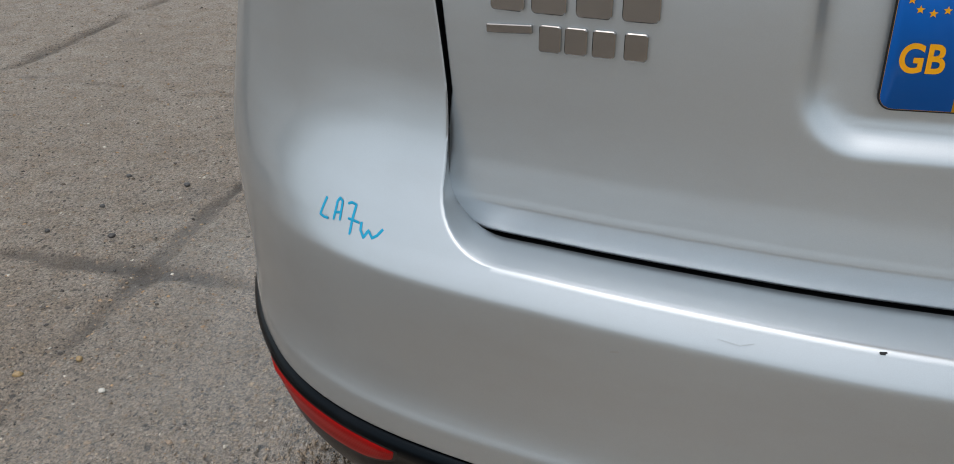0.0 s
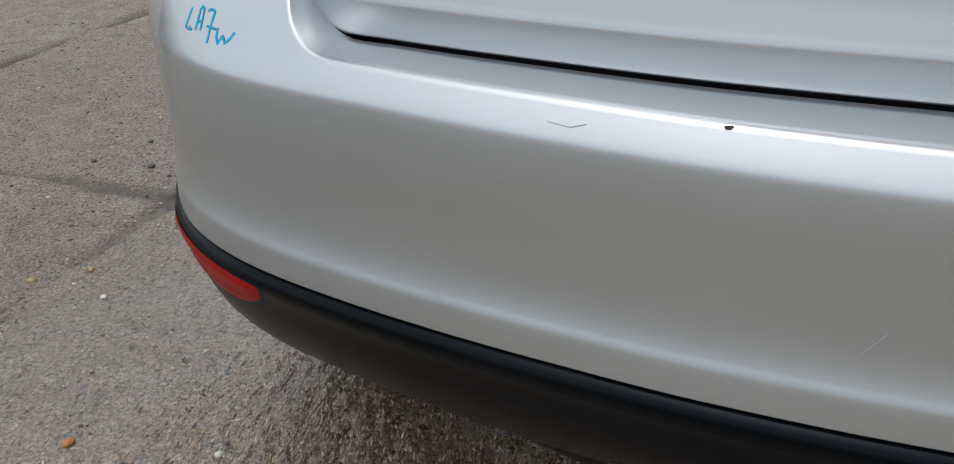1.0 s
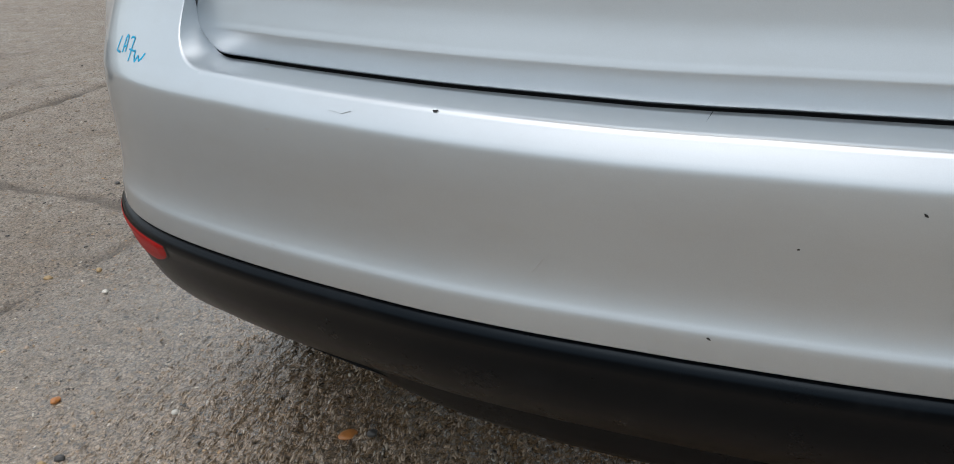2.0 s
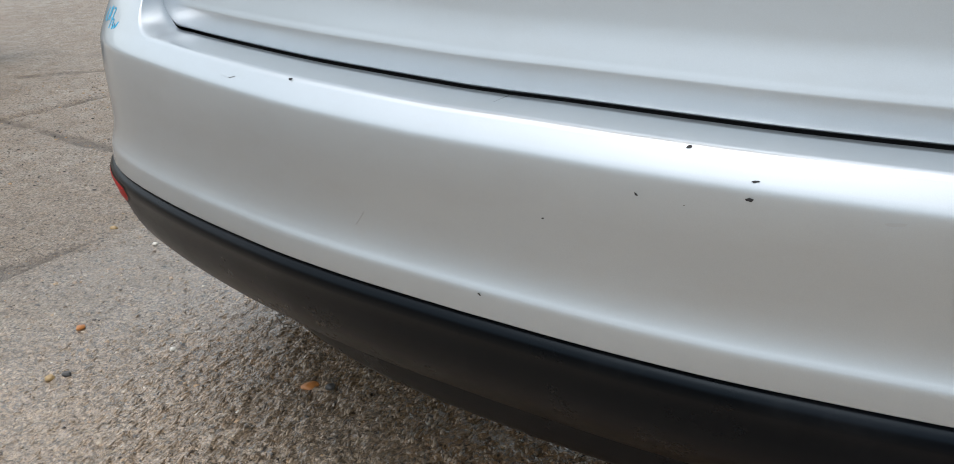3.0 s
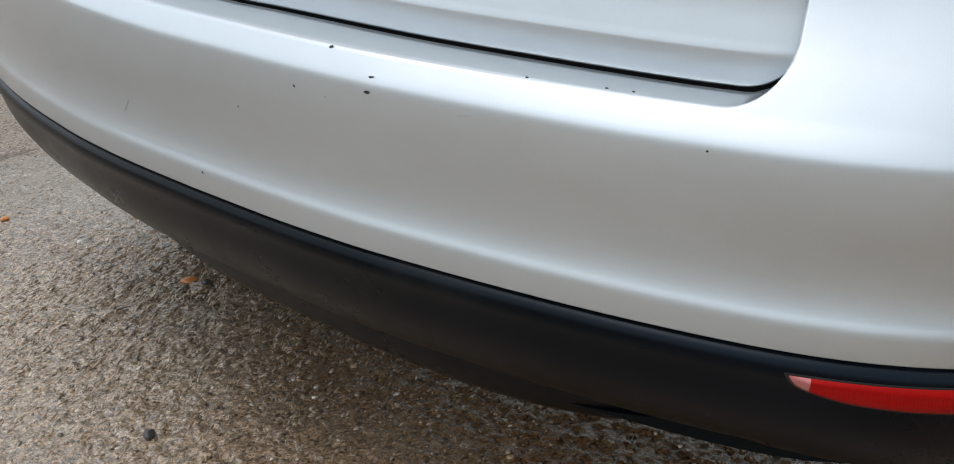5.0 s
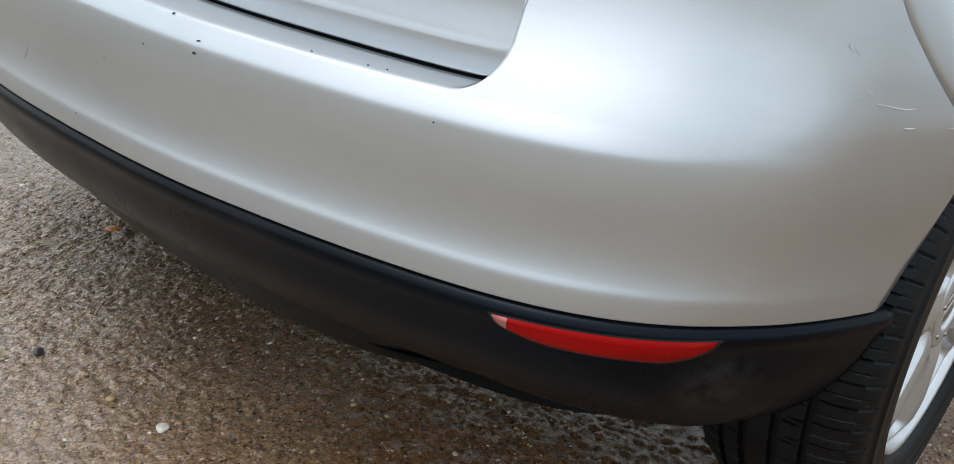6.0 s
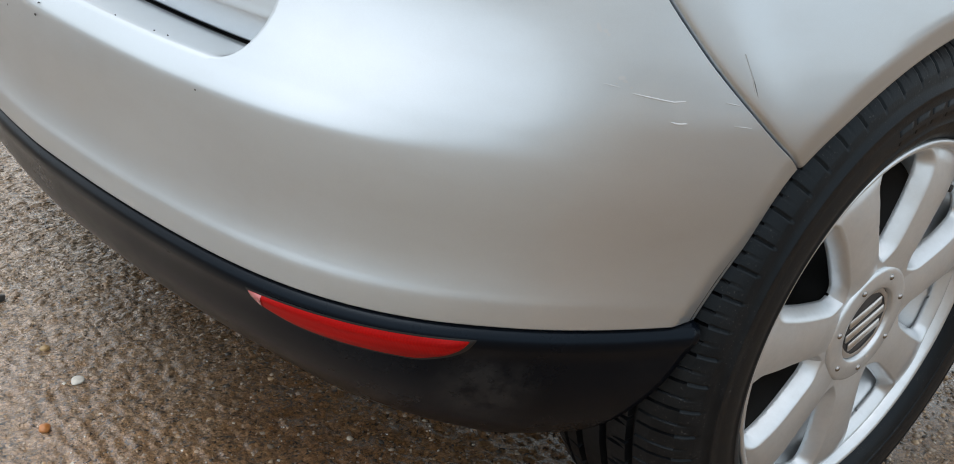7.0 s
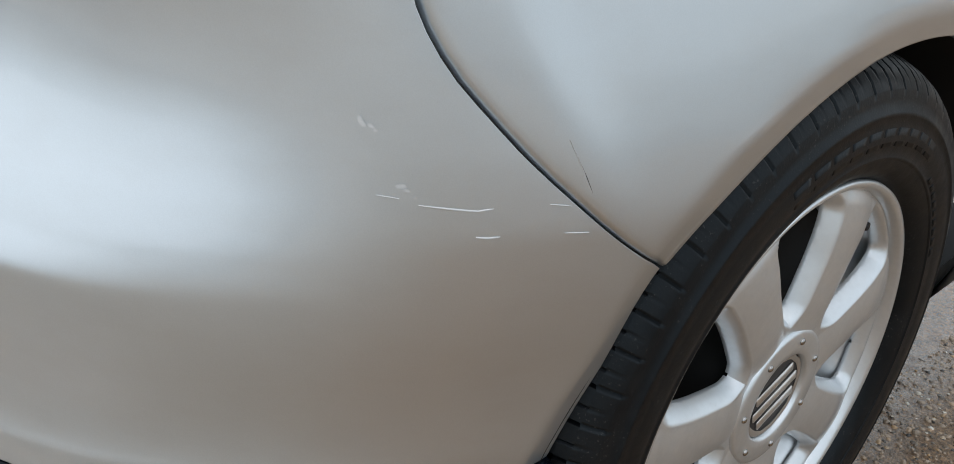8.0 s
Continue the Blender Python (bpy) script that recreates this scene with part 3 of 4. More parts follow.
def edge_u(z, side):
    """Inner edge of the bumper's upper corner."""
    start, tall = CORNER[side]
    t = np.clip((z - ZL) / tall, 0, 1)
    return start + (UG - start) * np.sqrt(1 - (1 - t) ** 2) + np.clip(z - ZL - 0.055, 0, 1) * (0.17 if side < 0 else 0.05)


def lean(x):
    """The lid hangs askew with the bumper."""
    return (0.010 if x < 0 else -0.005) * min(1, max(0, abs(x) - 0.05) / 0.4)


def lid_y(x):
    return smooth([0, 0.2, 0.35, 0.45, 0.53, 0.58], [0.096, 0.103, 0.121, 0.139, 0.160, 0.176], np.abs(x))


TX, TZ0, TR, TOP = 0.5195, 0.5810, 0.042, 0.97      # the lid's half width, lower edge, corner and top


def lid_edge(z, side):
    """Half width of the lid at a height."""
    rise = z - TZ0 - (0.010 if side < 0 else -0.005)
    arc = TR - math.sqrt(max(0.0, TR * TR - max(0.0, TR - max(0.0, rise)) ** 2))
    return TX + 0.105 * (z - 0.70) + (0.009 if side > 0 else 0.0) - arc


def build_bumper():
    bm = bmesh.new()
    rims = []
    z_low = np.r_[0.412, 0.4127, 0.414, 0.418, 0.422, 0.426, 0.430, 0.433, 0.436, 0.439, 0.442, 0.446, 0.45, 0.458, 0.468, 0.48, 0.495, 0.51, 0.525, 0.538, 0.546, 0.551, TIP, 0.5555, 0.558, 0.561, 0.565, 0.57, 0.574, ZL]
    z_up = np.r_[ZL + np.array([0.0006, 0.002, 0.0045, 0.008, 0.0125, 0.018, 0.025, 0.033, 0.043, 0.055]), np.arange(0.64, 0.97, 0.012)]
    c0, c1 = np.linspace(0, 1, 56), np.r_[np.linspace(0, 1, 110)[:-1], 0.9955, 0.9985, 1.0]
    for side in (1, -1):
        rows = []
        UC = CORNER[side][0]
        for z in np.r_[z_low, z_up]:
            end = float(u_at_y(arch_y(z) if z < TIP else seam_y(z)))
            start = UC if z <= ZL else float(edge_u(z, side))
            left = c0 * UC
            right = start + (end - start) * c1
            rows.append((left if z <= ZL else None, right, z))
        VL, VR = [], []
        for left, right, z in rows:
            R = [bm.verts.new(p) for p in skin(right, np.full_like(right, z), side)]
            VR.append(R)
            if left is not None:
                L = [bm.verts.new(p) for p in skin(left[:-1], np.full(len(left) - 1, z), side)] + [R[0]]
                VL.append(L)
        for V in (VL, VR):
            for i in range(len(V) - 1):
                for j in range(len(V[i]) - 1):
                    q = (V[i][j], V[i][j + 1], V[i + 1][j + 1], V[i + 1][j])
                    bm.faces.new(q if side > 0 else q[::-1])
        # ledge: from the edge round to the lid's gap
        top = VL[-1] + [V[0] for V in VR[len(z_low):]]
        prof = (0.0, 0.06, 0.14, 0.3, 0.55, 0.8, 1.0)
        strips = [top]
        E = [v.co.copy() for v in top]
        G = []
        for k, p in enumerate(E):
            ax = abs(p.x - CX)
            tip = max(0.0, p.z - ZL - lean(side * ax))
            t = min(1, tip / 0.055)
            gz = 0.5790 + lean(side * ax) + tip
            k = min(1.0, 3 * t)
            gx = ax * (1 - k) + (lid_edge(gz, side) + 0.0060 + 0.0035 * min(1, max(0, (0.67 - gz) / 0.03))) * k
            G.append(Vector((CX + side * gx, max(float(lid_y(gx)) - 0.0042 * (1 - k), p.y + 0.004), gz)))
        for s in prof[1:]:
            row = []
            for a, b in zip(E, G):
                q = a.lerp(b, s)
                up = 0.0010 * min(1, s / 0.06) * (1 - s)
                row.append(bm.verts.new((q.x, q.y, q.z + up)))
            strips.append(row)
        strips.append([bm.verts.new((g.x, g.y + 0.0012, g.z - 0.0008)) for g in G])
        rims.append((side, G))
        for A, B in zip(strips, strips[1:]):
            for j in range(len(A) - 1):
                q = (A[j], A[j + 1], B[j + 1], B[j])
                bm.faces.new(q if side > 0 else q[::-1])
        # turned-in edges at the wheel opening, the seam and the lower joint
        end = [V[-1] for V in VR]
        back = [bm.verts.new((v.co.x - side * 0.004, v.co.y + 0.0012, v.co.z)) for v in end]
        deep = [bm.verts.new((v.co.x - side * 0.03, v.co.y + 0.0015, v.co.z)) for v in end]
        for A, B in ((end, back), (back, deep)):
            for i in range(len(A) - 1):
                q = (A[i], B[i], B[i + 1], A[i + 1])
                bm.faces.new(q if side > 0 else q[::-1])
        foot = VL[0] + VR[0][1:]
        inn = []
        for v in foot:
            d = Vector((v.co.x - CX, v.co.y - 0.6, 0)).normalized()
            inn.append(bm.verts.new((v.co.x - d.x * 0.02, v.co.y - d.y * 0.02, v.co.z - 0.001)))
        for i in range(len(foot) - 1):
            q = (foot[i + 1], foot[i], inn[i], inn[i + 1])
            bm.faces.new(q if side > 0 else q[::-1])
    bmesh.ops.remove_doubles(bm, verts=bm.verts, dist=0.00005)
    bmesh.ops.recalc_face_normals(bm, faces=bm.faces)
    skin_ob = car_part("rear_bumper", bm, SILVER, car, "silver painted plastic bumper skin with chips and scuffs")
    # rubber lip that runs down into the gap round the lid
    bm = bmesh.new()
    for side, G in rims:
        rows = []
        for dy, dz, dx in ((0.0011, -0.0009, 0.0), (0.0022, -0.0028, 0.0008), (0.0045, -0.0050, 0.0004), (0.0075, -0.0052, -0.0006), (0.012, -0.0085, -0.0008), (0.035, -0.012, -0.001)):
            rows.append([(g.x + side * dx, g.y + dy, g.z + dz * min(1.0, 1.2 - min(1.0, max(0.0, (g.z - 0.60) / 0.03)))) for g in G])
        sheet(bm, np.array(rows), side < 0)
    bmesh.ops.recalc_face_normals(bm, faces=bm.faces)
    car_part("gap_seal", bm, SEAL, car, "black rubber lip in the gap below the tailgate")
    return skin_ob


bumper = build_bumper()


def lower_inset(u, z):
    mid = smooth([0.15, 0.262, 0.275, 0.29, 0.31, 0.335, 0.36, 0.380, 0.389, 0.396, 0.401, 0.4048, 0.4078, 0.4096, 0.4104], [0.20, 0.12, 0.088, 0.06, 0.037, 0.017, 0.006, 0.0008, -0.0022, -0.0048, -0.0052, -0.0038, -0.0010, 0.0022, 0.006], z)
    side = smooth([0.15, 0.232, 0.262, 0.275, 0.29, 0.31, 0.335, 0.36, 0.380, 0.389, 0.396, 0.401, 0.4048, 0.4078, 0.4096, 0.4104], [0.20, 0.115, 0.062, 0.046, 0.033, 0.021, 0.011, 0.004, 0.0008, -0.0022, -0.0048, -0.0052, -0.0038, -0.0010, 0.0022, 0.006], z)
    k = np.clip((u - 0.55) / 0.25, 0, 1)
    return mid * (1 - k) + side * k


def valance_point(u, z, side, lift=0.0):
    x, y, nx, ny = outline(u)
    d = lower_inset(u, z) - lift
    return np.stack(np.broadcast_arrays(CX + side * (x - d * nx), y - d * ny, z), axis=-1)


def build_valance():
    bm = bmesh.new()
    zs = np.r_[0.236, 0.245, 0.254, 0.262, 0.266, 0.27, 0.275, 0.281, 0.288, 0.296, 0.305, 0.316, 0.328, 0.342, 0.356, 0.37, 0.379, 0.384, 0.388, 0.392, 0.395, 0.398, 0.4005, 0.4025, 0.4042, 0.4058, 0.4072, 0.4084, 0.4093, 0.4099, 0.4104]
    for side in (1, -1):
        P = []
        for z in zs:
            end = float(u_at_y(smooth([0.235, 0.262, 0.30, 0.35, 0.385, 0.4104], [0.285, 0.305, 0.335, 0.362, 0.374, 0.381], z)))
            us = end * np.r_[np.linspace(0, 0.5, 40), np.linspace(0.5, 1, 70)[1:]]
            P.append(valance_point(us, np.full_like(us, z), side))
        P = np.array(P)
        top = P[-1].copy()
        top[:, 1] += 0.02
        top[:, 0] -= side * 0.012 * np.clip((np.abs(top[:, 0] - CX) - 0.4) / 0.3, 0, 1)
        P = np.concatenate([P, top[None]])
        sheet(bm, P, side < 0)
        # return at the wheel opening
        e = P[:, -1]
        sheet(bm, np.stack([e, e + np.array([-side * 0.05, 0.004, 0])]), side > 0)
    bmesh.ops.remove_doubles(bm, verts=bm.verts, dist=0.00005)
    bmesh.ops.recalc_face_normals(bm, faces=bm.faces)
    return car_part("lower_bumper", bm, BLACK, car, "textured black plastic lower bumper with dusty rub marks")


valance = build_valance()


def build_under_lip():
    bm = bmesh.new()
    zs = np.r_[0.205, 0.21, 0.22, 0.235, 0.25, 0.265, 0.285, 0.30]
    for side in (1, -1):
        P = []
        for z in zs:
            end = float(u_at_x(smooth([0.20, 0.25, 0.3], [0.46, 0.55, 0.61], z)))
            us = np.linspace(0, end, 60)
            x, y, nx, ny = outline(us)
            d = smooth([0.2, 0.21, 0.24, 0.27, 0.3], [0.155, 0.13, 0.112, 0.10, 0.08], z) + 0.05 * (us / end) ** 6
            P.append(np.stack([CX + side * (x - d * nx), y - d * ny, np.full_like(x, z)], axis=-1))
        sheet(bm, np.array(P), side < 0)
    bmesh.ops.remove_doubles(bm, verts=bm.verts, dist=0.00005)
    bmesh.ops.recalc_face_normals(bm, faces=bm.faces)
    return car_part("under_lip", bm, BLACK, car, "black plastic lip below the bumper")


build_under_lip()


# ---- tailgate ----


def recess(x, z):
    """Depth of the pressed field for the number plate."""
    w, h, r = 0.276, 0.105, 0.05
    qx, qz = abs(x - 0.002) - w + r, abs(z - 0.79) - h + r
    sd = math.hypot(max(qx, 0), max(qz, 0)) + min(max(qx, qz), 0) - r
    a = min(1, max(0, -sd / 0.02))
    b = min(1, max(0, (-sd - 0.021) / 0.004))
    a = a * a * (3 - 2 * a)
    return 0.0105 * a + 0.0012 * b * b * (3 - 2 * b) + 0.05 * (z - 0.70) * a


def lid_point(x, z):
    zz = z - lean(x) * min(1.0, max(0.0, (0.70 - z) / 0.06))
    y = float(lid_y(abs(x))) + float(smooth([0.574, 0.5795, 0.5815, 0.585, 0.602, 0.6060, 0.6085, 0.614, 0.645, 0.69, 0.78, 1.0], [0.006, 0.0010, -0.0004, -0.0012, -0.0030, -0.0032, -0.0027, -0.0012, 0.0052, 0.0086, 0.0106, 0.034], zz))
    return Vector((CX + x, y + recess(x, z), z))


def build_tailgate():
    bm = bmesh.new()
    inner = np.linspace(-(TX - TR), TX - TR, 190)
    arc = TR * np.sin(np.linspace(0, np.pi / 2, 18))[1:]
    xs = np.r_[-(TX - TR) - arc[::-1], inner, TX - TR + arc]
    rows = []
    for b in np.r_[np.linspace(0, 0.11, 40), np.linspace(0.11, 0.42, 44)[1:], np.linspace(0.42, 1, 40)[1:]]:
        row = []
        for x in xs:
            k = max(0, abs(x) - (TX - TR))
            z0 = TZ0 + lean(x) + TR - math.sqrt(max(0, TR * TR - k * k))
            z = z0 * (1 - b) + TOP * b
            row.append(lid_point(x + math.copysign((0.105 * (z - 0.70) + (0.009 if x > 0 else 0.0)) * (abs(x) / TX) ** 4, x), z))
        rows.append(row)
    P = np.array(rows)
    V = sheet(bm, P)
    # turned-in rim
    n = len(xs)
    rim = [V[i][0] for i in range(len(V) - 1, 0, -1)] + V[0] + [V[i][-1] for i in range(1, len(V))]
    c = Vector((CX, 0, 0.85))
    prev = rim
    for dy, shrink in ((0.0022, -0.0012), (0.006, -0.0012), (0.035, 0.002)):
        row = []
        for v in rim:
            d = Vector((v.co.x - c.x, 0, min(0, v.co.z - 0.66))).normalized()
            row.append(bm.verts.new(v.co + Vector((-d.x * shrink, dy, -d.z * shrink))))
        for j in range(len(rim) - 1):
            bm.faces.new((prev[j], row[j], row[j + 1], prev[j + 1]))
        prev = row
    bmesh.ops.recalc_face_normals(bm, faces=bm.faces)
    return car_part("tailgate", bm, SILVER, car, "silver tailgate panel with a pressed number plate field")


tailgate = build_tailgate()


def build_seal():
    bm = bmesh.new()
    xs = np.linspace(-0.55, 0.55, 80)
    rows = [[(CX + x, float(lid_y(x)) + 0.02 + 0.1 * max(0, z - 0.62), z) for x in xs] for z in (0.55, 0.60, 0.64)]
    sheet(bm, np.array(rows))
    for s in (1, -1):
        zs = np.linspace(0.57, 0.97, 20)
        sheet(bm, np.array([[(CX + s * x, float(lid_y(0.53)) + 0.03 + 0.25 * max(0, z - 0.60), z) for x in (0.49, 0.525, 0.575)] for z in zs]))
    return car_part("tailgate_seal", bm, SEAL, car, "black rubber seal deep in the tailgate gap")


build_seal()


def build_badge():
    """Chrome model badge, as plain raised blocks of the letters' size."""
    first = None
    blocks = [(-0.4655, 0.754, 0.036, 0.0065, -3.5)]
    for x in (-0.4345, -0.4155, -0.3955, -0.373):
        blocks.append((x, 0.7495, 0.0165, 0.0195, 0))
    for x in (-0.467, -0.436, -0.4035, -0.371):
        blocks.append((x, 0.7825, 0.026, 0.031, 0))
    for i, (x, z, w, h, tilt) in enumerate(blocks):
        bm = bmesh.new()
        pts = rounded(w, h, min(w, h) * 0.14, 4)
        y = lid_point(x - CX, z).y
        slope = (lid_point(x - CX + 0.01, z).y - lid_point(x - CX - 0.01, z).y) / 0.02
        lean = (lid_point(x - CX, z + 0.01).y - lid_point(x - CX, z - 0.01).y) / 0.02
        m = Matrix.Translation((x, y - 0.0035, z)) @ pose(0, 0, 0, -math.degrees(math.atan(lean)), tilt, math.degrees(math.atan(slope)))
        prism(bm, pts, 0.004, m)
        bmesh.ops.recalc_face_normals(bm, faces=bm.faces)
        bmesh.ops.bevel(bm, geom=[e for e in bm.edges if abs(e.calc_face_angle(0)) > 1.0], offset=0.0007, segments=1, affect="EDGES", clamp_overlap=True)
        if first is None:
            first = car_part("model_badge", bm, CHROME, car, "worn chrome badge on the tailgate", True)
        else:
            sub_part("badge_block", bm, CHROME, first, flat=True)


build_badge()


def text_mesh(body, size):
    cu = bpy.data.curves.new("lettering", "FONT")
    cu.body, cu.size, cu.extrude, cu.align_x, cu.offset = body, size, 0.0002, "CENTER", 0.0006
    tmp = new("lettering", cu)
    me = bpy.data.meshes.new_from_object(tmp.evaluated_get(bpy.context.evaluated_depsgraph_get()))
    bpy.data.objects.remove(tmp)
    return me


def build_plate():
    px, pz, w, h = 0.0085, 0.776, 0.442, 0.111
    y = 0.1225

    def lay(x, z, out):
        return Matrix.Translation((x, y - out, z))

    bm = bmesh.new()
    prism(bm, rounded(w, h, 0.009), 0.003, lay(px, pz, 0.003))
    bmesh.ops.recalc_face_normals(bm, faces=bm.faces)
    plate = car_part("number_plate", bm, YELLOW, car, "yellow number plate with a blue country band")
    bm = bmesh.new()
    left = px - w / 2
    pts = [(x, z) for x, z in rounded(0.088, h - 0.0008, 0.0088) if x < 0.0]
    band = [(p[0] + 0.044, p[1]) for p in pts] + [(0.045, -h / 2 + 0.0004), (0.045, h / 2 - 0.0004)]
    prism(bm, band, 0.0006, lay(left, pz, 0.0036))
    bmesh.ops.recalc_face_normals(bm, faces=bm.faces)
    sub_part("country_band", bm, BLUE, plate, "blue band")
    bm = bmesh.new()
    rim = rounded(w + 0.0024, h + 0.0024, 0.010)
    prism(bm, rim, 0.0024, lay(px, pz, 0.0022))
    sub_part("plate_edge", bm, INKBLACK, plate)
    me = text_mesh("GB", 0.0265)
    ob = new("country_letters", me)
    me.materials.append(GOLD)
    ob.parent = plate
    ob.matrix_basis = Matrix.Translation((left + 0.0206, y - 0.0040, 0.7462)) @ pose(0, 0, 0, 90, 0, 0) @ Matrix.Diagonal((0.82, 1, 1, 1))
    ob["label"] = "gold letters GB"
    star = [(math.sin(k * math.pi / 5) * (0.0028 if k % 2 == 0 else 0.0012), math.cos(k * math.pi / 5) * (0.0028 if k % 2 == 0 else 0.0012)) for k in range(10)]
    for k in range(12):
        bm = bmesh.new()
        a = k * math.pi / 6
        prism(bm, star, 0.0003, lay(left + 0.0215 + 0.0160 * math.sin(a), 0.8000 + 0.0160 * math.cos(a), 0.0039))
        sub_part("star", bm, GOLD, plate, flat=True)
    for x in (-0.118, -0.058, 0.002, 0.062, 0.135, 0.190):
        bm = bmesh.new()
        prism(bm, rounded(0.044, 0.075, 0.003), 0.0004, lay(x + px + 0.005, pz, 0.0034))
        sub_part("plate_bar", bm, INKBLACK, plate, flat=True)


build_plate()


# ---- wing ----
def wing_push(y, z, side):
    """A knock has pushed a soft ridge into the wing beside the seam; the panel's edge is rolled in."""
    gap = max(0.0, y - float(seam_y(max(TIP, z))) - 0.0028)
    across = 0.93 * (y - 0.372 - 0.42 * (0.636 - z))
    ridge = 0.0042 * math.exp(-(across / 0.019) ** 2) * math.exp(-((z - 0.645) / 0.085) ** 2) if side > 0 else 0.0
    return ridge - 0.0030 * math.exp(-gap / 0.0025)


def build_wing(side):
    bm = bmesh.new()
    front = 1.5
    As = np.r_[0, 0.0008, 0.0018, 0.003, np.linspace(0.005, 0.62, 110), np.linspace(0.62, 1, 30)[1:]]
    Bs = np.r_[0, 0.004, 0.009, 0.016, 0.026, 0.034, 0.042, 0.052, np.linspace(0.07, 1, 30)]
    tip = float(arch_y(TIP)) + 0.0028

    def low(y):
        if y > 1.045:
            return 0.20
        k = ARC < np.radians(131.3)
        return float(np.interp(y, ARC_Y[k][::-1], ARC_Z[k][::-1]))
    P = []
    for b in Bs:
        zb = TIP + (0.97 - TIP) * b
        row = []
        for a in As:
            y0 = tip * (1 - a) + front * a
            yb = (float(seam_y(zb)) + 0.0028) * (1 - a) + front * a
            z0 = low(y0) + (TIP - low(tip)) * (1 - a) ** 12
            y = yb
            z = z0 * (1 - b) + 0.97 * b
            q = skin(np.array([float(u_at_y(y))]), np.array([z]), side, wing_push(y, z, side))[0]
            q[0] -= side * 0.55 * max(0.0, 0.40 - z) * min(1, max(0, (y - 0.9) / 0.1))
            row.append(q)
        P.append(row)
    P = np.array(P)
    V = sheet(bm, P, side < 0)
    left = [V[i][0] for i in range(len(V))]
    deep = [bm.verts.new((v.co.x - side * 0.02, v.co.y - 0.001, v.co.z)) for v in left]
    bott = V[0]
    bdeep = []
    for v in bott:
        d = Vector((0, v.co.y - AY, v.co.z - AZ)).normalized()
        bdeep.append(bm.verts.new((v.co.x - side * 0.024, v.co.y - 0.003 * d.y, v.co.z - 0.003 * d.z)))
    for A, B in ((left, deep), (bott, bdeep)):
        for i in range(len(A) - 1):
            bm.faces.new((A[i], A[i + 1], B[i + 1], B[i]))
    bmesh.ops.recalc_face_normals(bm, faces=bm.faces)
    return car_part("rear_wing", bm, SILVER, car, "silver rear wing with a flared wheel opening")


wing = build_wing(1)
build_wing(-1)


def build_inner(side):
    bm = bmesh.new()
    zs = np.linspace(0.40, 0.97, 30)
    P = []
    for z in zs:
        e = float(u_at_y(arch_y(z) if z < TIP else seam_y(z)))
        us = np.array([e - 0.03, e - 0.012] + ([e + 0.012, e + 0.03] if z > TIP + 0.02 else [e - 0.008, e - 0.005]))
        x, y, nx, ny = outline(us)
        d = inset(us, np.full_like(us, z)) + 0.007
        P.append(np.stack([CX + side * (x - d * nx), y - d * ny, np.full_like(x, z)], axis=-1))
    sheet(bm, np.array(P))
    car_part("seam_backing", bm, SEAL, car)
    # wheel house
    bm = bmesh.new()
    a = np.radians(np.linspace(-10, 148, 60))
    r = arch_radius(np.degrees(a)) + 0.012
    P = []
    for x in (0.79, 0.76, 0.70, 0.60, 0.50):
        P.append([(CX + side * x, AY + rr * math.cos(t), max(0.16, AZ + rr * math.sin(t))) for rr, t in zip(r, a)])
    P.append([(CX + side * 0.50, AY, 0.3)] * len(a))
    sheet(bm, np.array(P))
    car_part("wheel_house", bm, LINER, car, "dark wheel house liner")


build_inner(1)
build_inner(-1)

# floor pan and the plain closing of the body above
bm = bmesh.new()
us = np.linspace(0, float(u_at_y(1.5)), 50)
x, y, nx, ny = outline(us)
for z, d, lowest in ((0.97, 0.10, None), (0.235, 0.12, 0.19)):
    ring = [bm.verts.new((CX + s * (xx - d * n1), yy - d * n2, z)) for s, seq in ((1, list(zip(x, y, nx, ny))), (-1, list(zip(x, y, nx, ny))[:0:-1])) for xx, yy, n1, n2 in seq]
    bm.faces.new(ring)
part("body_floor", bm, LINER, car, flat=True).matrix_parent_inverse = CAR_SHIFT


# ---- wheels ----
N_SPOKE = 7


